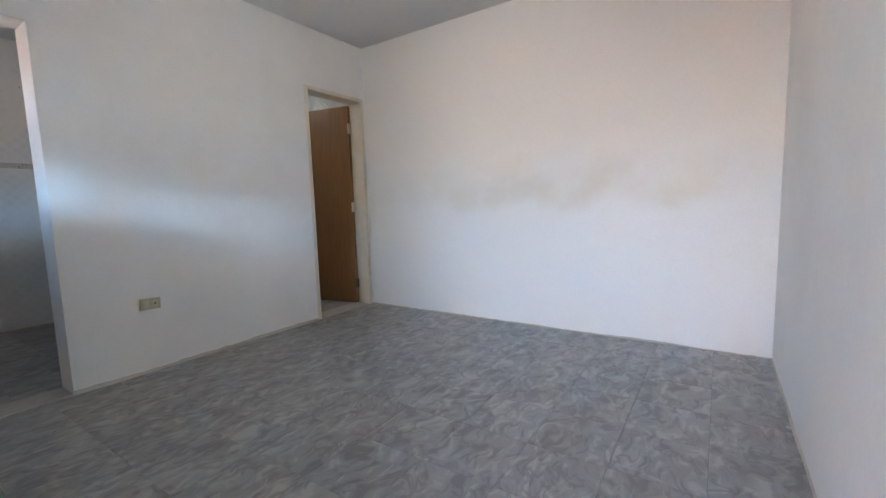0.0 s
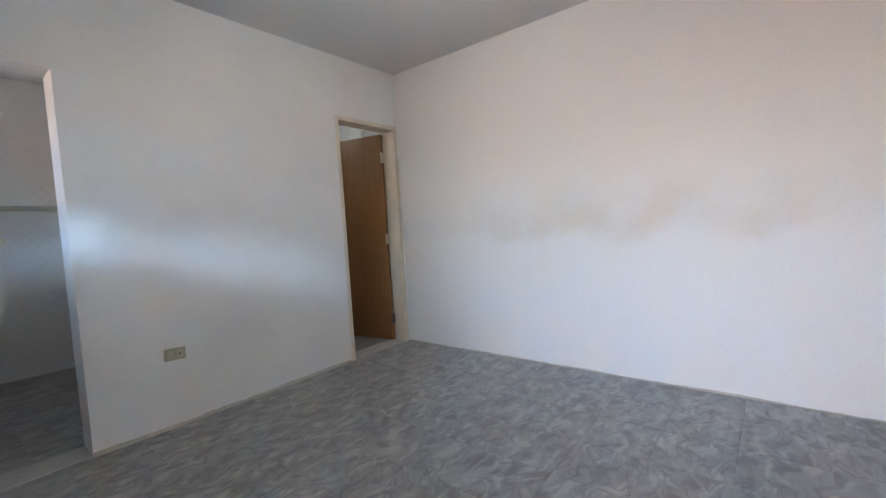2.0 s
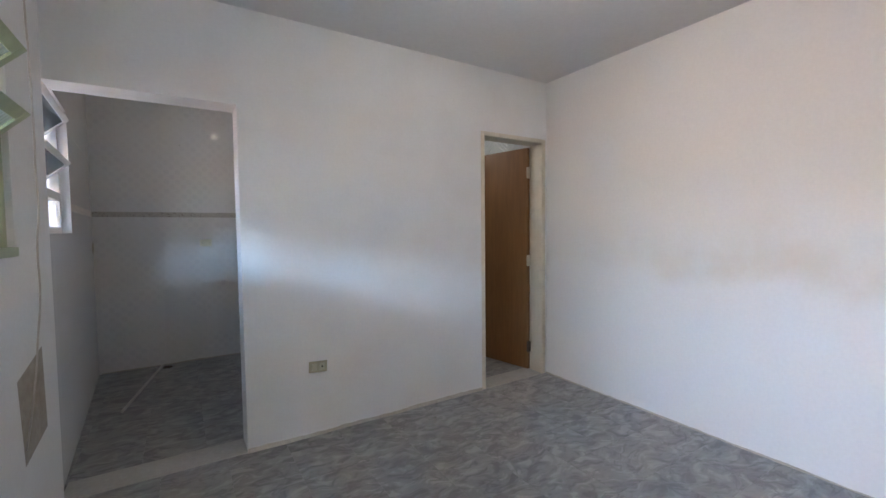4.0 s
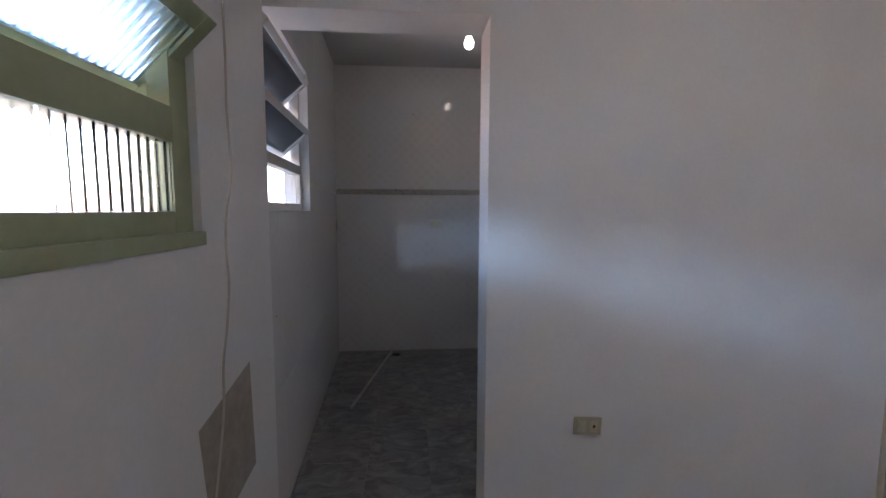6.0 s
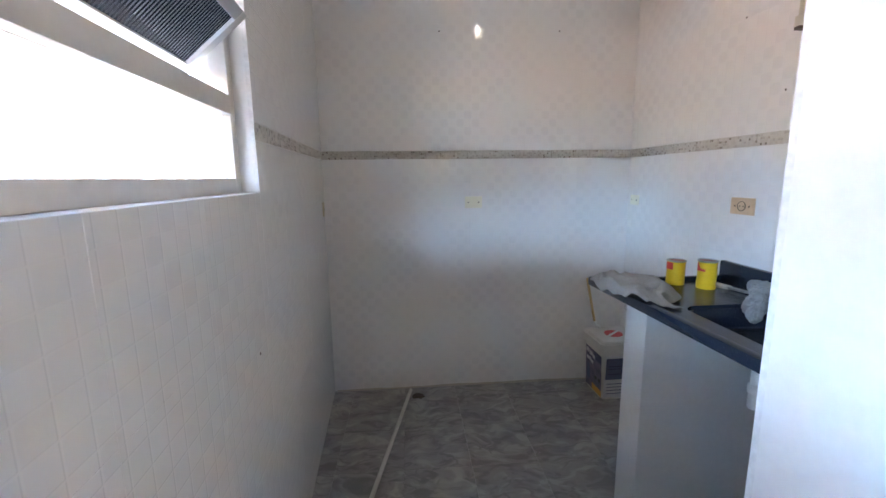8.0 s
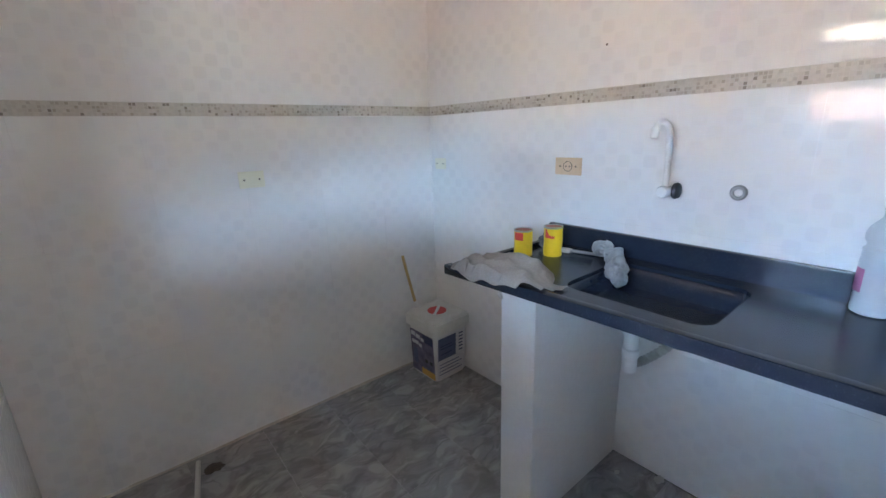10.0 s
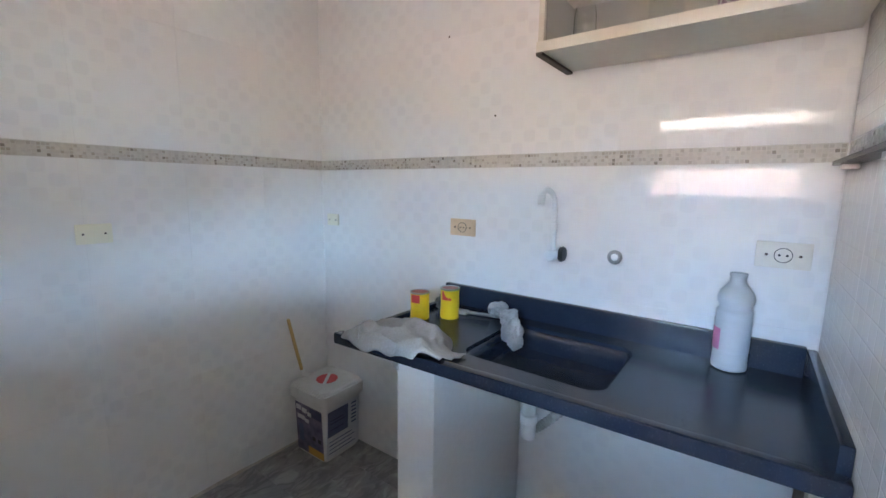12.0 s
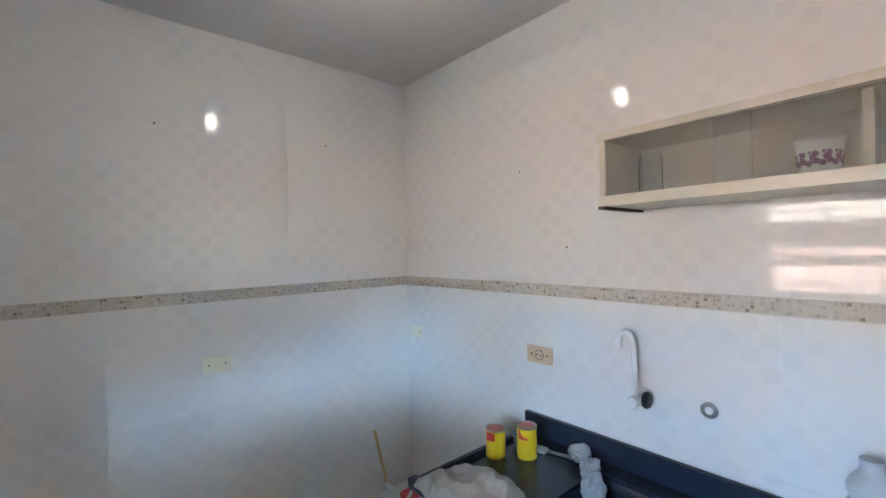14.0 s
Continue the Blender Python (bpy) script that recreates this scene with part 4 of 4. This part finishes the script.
part("disc_stripe", B((-0.008, 0.008, -0.06, 0.06, 0.3602, 0.3618), m=pose(0, 0, 0, 0, 0, -52)), PVC, lid, smooth_faces=False)


def print_panel(face, u0, u1, z0, z1, material, lift=0.0015):
    """A printed field on one side of the tapering bucket."""
    bm = bmesh.new()
    vs = []
    for z in (z0, z1):
        d = 0.106 + 0.011 * z / 0.305 + lift
        for u in (u0, u1):
            vs.append(bm.verts.new((-d, u, z) if face == "west" else (u, -d, z)))
    bm.faces.new((vs[0], vs[1], vs[3], vs[2]))
    ob = part("print_field", bm, material, bucket, smooth_faces=False)
    ob.modifiers.new("thick", "SOLIDIFY").thickness = 0.001


VIOLET = mat("violet_photo_print", (0.075, 0.06, 0.12), 0.45, grain=0.75, scale=22, dark=(0.20, 0.17, 0.24))
WARM_PRINT = mat("warm_photo_print", (0.46, 0.30, 0.20), 0.5, grain=0.5, scale=26, dark=(0.62, 0.50, 0.42))
PALE = mat("pale_print", (0.66, 0.66, 0.68), 0.45, grain=0.1, scale=60)
print_panel("west", -0.100, 0.100, 0.008, 0.262, VIOLET)
print_panel("west", -0.100, 0.000, 0.050, 0.205, WARM_PRINT, 0.0022)
print_panel("west", -0.100, 0.015, 0.008, 0.048, OCHRE, 0.0026)
print_panel("west", -0.098, -0.01, 0.212, 0.258, NAVY, 0.0026)
for k, (u0, u1, z0, z1) in enumerate(((0.055, 0.092, 0.225, 0.250), (0.012, 0.050, 0.218, 0.243), (-0.02, 0.006, 0.212, 0.232), (0.030, 0.088, 0.178, 0.200), (0.0, 0.026, 0.172, 0.192), (0.045, 0.080, 0.06, 0.15))):
    print_panel("west", u0, u1, z0, z1, PALE if k < 5 else BLUEGREY, 0.003)
for u in (-0.085, -0.045):
    print_panel("west", u, u + 0.022, 0.092, 0.112, BLACK, 0.003)
print_panel("south", -0.101, 0.101, 0.012, 0.268, PALE)
print_panel("south", -0.095, 0.030, 0.125, 0.255, BLUEGREY, 0.0022)
print_panel("south", -0.085, 0.020, 0.225, 0.245, NAVY, 0.003)
for k in range(5):
    print_panel("south", -0.080, 0.012 - 0.012 * (k % 3), 0.140 + 0.016 * k, 0.145 + 0.016 * k, NAVY, 0.003)
for k in range(6):
    print_panel("south", 0.052, 0.082, 0.14 + 0.02 * k, 0.148 + 0.02 * k, BLUEGREY, 0.0022)
for k in range(4):
    print_panel("south", -0.085, 0.075 - 0.02 * (k % 2), 0.035 + 0.02 * k, 0.039 + 0.02 * k, BLUEGREY, 0.0022)

for o in bucket.children_recursive:
    o.data.transform(Matrix.Diagonal((1.05, 1.05, 1.05, 1)))

stick = thing("stir_stick", (2.448, 2.20, 0.3765), "yellowed wooden stir stick leaning on the wall", "stick")
part("shaft", tube([(0.004, 0.004, 0.03), (-0.022, 0.022, 0.18), (-0.047, 0.036, 0.325)], 0.0085, 8), STICK, stick)
part("tip", tube([(0.03, -0.012, 0.008), (0.008, 0.0, 0.02), (0.002, 0.006, 0.045)], 0.011, 8), PVC, stick, "white painted end")

# ---- floor clutter ----
pipe = solid("conduit_tube", tube([(1.250, 2.20, 0.011), (1.146, 1.66, 0.011), (1.040, 1.105, 0.011)], 0.010, 12), OLD_PVC, "thin white plastic tube lying on the floor", "tube", smooth_faces=True)


def crumb(at, size, material, name, label, seed):
    bm = bmesh.new()
    bmesh.ops.create_icosphere(bm, subdivisions=3, radius=1.0)
    for v in bm.verts:
        s = 1 + 0.5 * noise.noise(v.co * 1.8 + Vector((seed, 0, 0)))
        v.co = Vector((v.co.x * s * size, v.co.y * s * size * 0.7, max(-0.9, v.co.z * s) * size * 0.35 + size * 0.315))
    return solid(name, bm, material, label, "debris", at=at, smooth_faces=True)


crumb((1.296, 2.116, 0), 0.035, RUST, "debris", "small brown lump of debris on the floor", 2)
crumb((2.645, 0.85, 0), 0.022, SILL, "debris", "small pale plaster crumb under the counter", 5)
crumb((2.56, 0.98, 0), 0.012, SILL, "debris", "small pale plaster crumb under the counter", 8)

# ---- small marks left on the tiles ----
def wall_plug(at, axis):
    """A worn plug hole with a broken rim."""
    turn = {"y": (90, 0, 0), "x": (0, -90, 0), "w": (0, 90, 0)}[axis]
    return solid("wall_plug", lathe([(0.0038, 0.0), (0.0042, 0.0010), (0.0022, 0.0014)], 9, m=pose(0, 0, 0, *turn)), RUST, "small rusty plug hole in the tiles", "wall plug", at=at)


for at, axis in (((1.463, BACK, 2.174), "y"), ((2.168, BACK, 2.185), "y"), ((on_sink(1.434), 1.434, 1.980), "x"), ((on_sink(1.213), 1.213, 1.656), "x"), ((0.8945, 0.118, 0.888), "w"), ((0.852, 0.82, 0.882), "w")):
    wall_plug(at, axis)

crumb((3.273, -3.325, 0), 0.013, SILL, "debris", "small white chip of paint by the wall", 3)
crumb((4.08, -3.17, 0), 0.010, SILL, "debris", "small white chip of paint by the wall", 6)
bm = bmesh.new()
bmesh.ops.create_icosphere(bm, subdivisions=3, radius=1.0)
for v in bm.verts:
    k = 1 + 0.5 * noise.noise(v.co * 1.9 + Vector((11, 0, 0)))
    v.co = Vector((-0.276 + 0.012 * v.co.x * k, 0.075 + 0.022 * v.co.y * k, 0.845 + 0.014 * v.co.z * k))
part("mortar_lump", bm, SILL, pier, "pale lump of mortar")

# ---- living room wall details ----
cable = solid("hanging_cable", tube(curve_points([(0.97, -0.470, TOP - 0.001), (0.98, -0.472, 2.1), (0.985, -0.473, 1.722), (0.985, -0.479, 1.58), (0.985, -0.468, 1.455), (0.985, -0.477, 1.38), (0.985, -0.506, 1.313), (0.985, -0.516, 1.223), (0.985, -0.509, 1.13), (0.985, -0.530, 1.028), (0.98, -0.548, 0.935), (0.965, -0.525, 0.80), (0.945, -0.53, 0.62), (0.927, -0.53, 0.50)], 10), 0.0032, 8), mat("aged_cable_sheath", (0.50, 0.45, 0.39), 0.7, dirt=0.5, dirt_scale=12), "thin pale cable hanging loosely from the ceiling", "cable", smooth_faces=True)
bm = bmesh.new()
vs = [(-0.565, 0.772), (-0.236, 0.83), (-0.215, 0.47), (-0.52, 0.435)]
f = [bm.verts.new((0.921, y, z)) for y, z in vs]
b_ = [bm.verts.new((0.915, y, z)) for y, z in vs]
bm.faces.new(f)
for i in range(4):
    bm.faces.new((f[i], f[(i + 1) % 4], b_[(i + 1) % 4], b_[i]))
solid("plaster_patch", bm, RAW, "bare unpainted plaster patch low on the wall", "patch", "structure")

def caulk(x0, y0, x1, y1, nx, ny, rough=1.0):
    """Uneven bead of mortar and paint where a wall meets the floor."""
    bm = bmesh.new()
    n = max(4, int(math.hypot(x1 - x0, y1 - y0) / 0.03))
    prev = None
    for i in range(n + 1):
        s = i / n
        x, y = x0 + (x1 - x0) * s, y0 + (y1 - y0) * s
        h = 0.010 + 0.008 * noise.noise(Vector((x * 3, y * 3, 0.2))) + 0.004 * noise.noise(Vector((x * 17, y * 17, 5)))
        w = 0.006 + 0.010 * max(0, noise.noise(Vector((x * 5, y * 5, 9.2))))
        h, w = max(0.003, h * rough), max(0.003, w * rough)
        ring = [bm.verts.new(p) for p in ((x, y, 0.0), (x + nx * w, y + ny * w, 0.0), (x + nx * w * 0.5, y + ny * w * 0.5, h * 0.6), (x, y, h))]
        if prev:
            for k in range(4):
                bm.faces.new((prev[k], prev[(k + 1) % 4], ring[(k + 1) % 4], ring[k]))
        prev = ring
    return bm


BEAD = mat("dirty_paint_bead", (0.55, 0.50, 0.43), 0.8, grain=0.2, scale=60, dirt=0.5, dirt_scale=5)
for bead in ((EAST, SOUTH, EAST, 0.0, -1, 0), (OPEN1, 0.0, DOOR0, 0.0, 0, -1, 2.0), (WEST, SOUTH, EAST, SOUTH, 0, 1), (0.78, BACK, 2.64, BACK, 0, -1)):
    solid("baseboard", caulk(*bead), BEAD, "thin dirty bead of paint along the floor", "trim", "structure", smooth_faces=True)

# ---- pieces: tiles of walls and floors ----
CACHE = {}
BAND_BED = mat("beige_band_mortar", (0.60, 0.56, 0.50), 0.7, grain=0.15, scale=90)


def tile_mesh(w, h, thick, material, c=0.0005):
    """A tile that lies in its local xy plane, face towards +z, with a soft edge."""
    key = (round(w, 3), round(h, 3), material.name)
    if key not in CACHE:
        bm = bmesh.new()
        rings = []
        for x, y, z in ((w / 2, h / 2, 0), (w / 2, h / 2, thick - c), (w / 2 - c * 1.5, h / 2 - c * 1.5, thick)):
            rings.append([bm.verts.new((sx * x, sy * y, z)) for sx, sy in ((-1, -1), (1, -1), (1, 1), (-1, 1))])
        for a, b in zip(rings, rings[1:]):
            for i in range(4):
                bm.faces.new((a[i], a[(i + 1) % 4], b[(i + 1) % 4], b[i]))
        bm.faces.new(rings[-1])
        CACHE[key] = mesh_of("tile", bm, material)
    return CACHE[key]


def cut(rect, hole):
    """What is left of a rectangle (u0, u1, v0, v1) round a hole."""
    u0, u1, v0, v1 = rect
    if not hole or u1 <= hole[0] or u0 >= hole[1] or v1 <= hole[2] or v0 >= hole[3]:
        return [rect]
    out = []
    if u0 < hole[0]:
        out.append((u0, hole[0], v0, v1))
    if u1 > hole[1]:
        out.append((hole[1], u1, v0, v1))
    a, b = max(u0, hole[0]), min(u1, hole[1])
    if v0 < hole[2]:
        out.append((a, b, v0, hole[2]))
    if v1 > hole[3]:
        out.append((a, b, hole[3], v1))
    return out


ROWS = [(0.0, 0.11), (0.11, 0.56), (0.56, 1.01), (1.01, BAND0), (BAND1, 1.975), (1.975, 2.425), (2.425, TOP - 0.002)]
GAP = 0.0008
rng = random.Random(4)


def tile_wall(wall, m, u0, u1, joints, hole=None):
    """Tiles a wall. m takes (u along the wall, height, depth towards the room) to the world; tiles are children of the wall."""
    us = [u0] + [j for j in joints if u0 + 0.02 < j < u1 - 0.02] + [u1]
    inv = wall.matrix_world.inverted()
    for a, b in zip(us, us[1:]):
        for lo, hi in ROWS:
            for r in cut((a, b, lo, hi), hole):
                w, h = r[1] - r[0] - GAP, r[3] - r[2] - GAP
                if w < 0.012 or h < 0.012:
                    continue
                ob = new("tile", tile_mesh(w, h, T, TILE))
                ob.parent = wall
                tip = pose(0, 0, 0, rng.uniform(-0.03, 0.03), rng.uniform(-0.03, 0.03), 0)
                ob.matrix_basis = inv @ m @ Matrix.Translation(((r[0] + r[1]) / 2, (r[2] + r[3]) / 2, rng.uniform(-0.0001, 0.0001))) @ tip
    # grout bed
    bm = bmesh.new()
    for r in cut((u0, u1, 0.0, TOP), hole):
        box(bm, r[0], r[1], r[2], r[3], 0.0, T - 0.0008)
    bed = part("grout_bed", bm, GROUT, wall, "grey grout between the tiles", False)
    bed.matrix_basis = inv @ m
    # mosaic band: a beige bed and four rows of chips in one mesh
    bm = bmesh.new()
    for r in cut((u0, u1, BAND0 + 0.001, BAND1 - 0.001), hole):
        box(bm, r[0], r[1], r[2], r[3], T - 0.0008, T - 0.0003)
    strip = part("band_bed", bm, BAND_BED, wall, "beige mortar under the mosaic band", False)
    strip.matrix_basis = inv @ m
    bm = bmesh.new()
    verts, faces = [], []
    step = (BAND1 - BAND0 - 0.004) / 4
    u = u0 + 0.002
    while u < u1 - 0.006:
        for k in range(4):
            s = step - 0.0011
            ua, ub = u, min(u + s, u1 - 0.001)
            va = BAND0 + 0.002 + k * step
            if hole and ub > hole[0] and ua < hole[1]:
                continue
            z1 = T + rng.uniform(-0.001, 0.0015)
            n = len(verts)
            verts += [(ua, va, 0), (ub, va, 0), (ub, va + s, 0), (ua, va + s, 0), (ua + 0.0007, va + 0.0007, z1), (ub - 0.0007, va + 0.0007, z1), (ub - 0.0007, va + s - 0.0007, z1), (ua + 0.0007, va + s - 0.0007, z1)]
            faces += [(n, n + 1, n + 5, n + 4), (n + 1, n + 2, n + 6, n + 5), (n + 2, n + 3, n + 7, n + 6), (n + 3, n, n + 4, n + 7), (n + 4, n + 5, n + 6, n + 7)]
        u += step
    bm.free()
    me = bpy.data.meshes.new("mosaic_band")
    me.from_pydata(verts, [], faces)
    me.materials.append(MOSAIC)
    ob = new("mosaic_band", me)
    ob.parent = wall
    ob.matrix_basis = inv @ m
    tagged(ob, "narrow band of beige mosaic chips", "", "", "stuff")


def frame_m(origin, u, n):
    """Matrix with local x along u, y up and z along n."""
    u, n = Vector(u).normalized(), Vector(n).normalized()
    m = Matrix((u, (0, 0, 1), n)).transposed().to_4x4()
    return Matrix.Translation(origin) @ m


PITCH = 0.337
# back wall: u runs east to west so that the face looks south
tile_wall(wall_kitchen_north, frame_m((2.668, BACK + T, 0), (-1, 0, 0), (0, -1, 0)), 0.012, 1.91, [0.02 + PITCH * k for k in range(1, 7)])
# sink wall: u runs from south to north
d = SK.to_3x3()
tile_wall(wall_sink, frame_m(SK @ Vector((T, 0, 0)), d @ Vector((0, 1, 0)), d @ Vector((-1, 0, 0))), 0.014, 2.056, [0.384 + PITCH * k for k in range(0, 6)] + [0.047])
# outer wall: u runs from north to south
d = KW.to_3x3()
tile_wall(wall_kitchen_west, frame_m(KW @ Vector((-T, 2.25, 0)), d @ Vector((0, -1, 0)), d @ Vector((1, 0, 0))), 0.0, 2.245, [PITCH * k for k in range(1, 7)], (2.25 - KWIN[1], 2.25 - KWIN[0], KWIN[2], KWIN[3]))
# kitchen face of the partition, east of the passage
tile_wall(wall_north, frame_m((OPEN1, PART, 0), (1, 0, 0), (0, 1, 0)), 0.0, 2.668 - OPEN1, [2.668 - OPEN1 - PITCH * k for k in range(2, 0, -1)])

# floors
FP = 0.322


def floor_tiles(x0, x1, y0, y1, first=1.632):
    xs = [x0] + [first + FP * k for k in range(-4, 12) if x0 + 0.01 < first + FP * k < x1 - 0.01] + [x1]
    ys = [y0] + [-2.395 + FP * k for k in range(-5, 18) if y0 + 0.01 < -2.395 + FP * k < y1 - 0.01] + [y1]
    for a, b in zip(xs, xs[1:]):
        for c, e in zip(ys, ys[1:]):
            ob = new("tile", tile_mesh(b - a - 0.0014, e - c - 0.0014, 0.008, MARBLE, 0.0008))
            ob.parent = floor
            ob.location = ((a + b) / 2, (c + e) / 2, -0.008 + rng.uniform(-0.0003, 0.0003))


floor_tiles(WEST, EAST, SOUTH, -0.0)
floor_tiles(0.76, 2.668, PART, BACK, 1.213)
floor_tiles(2.82, EAST, PART, BACK)
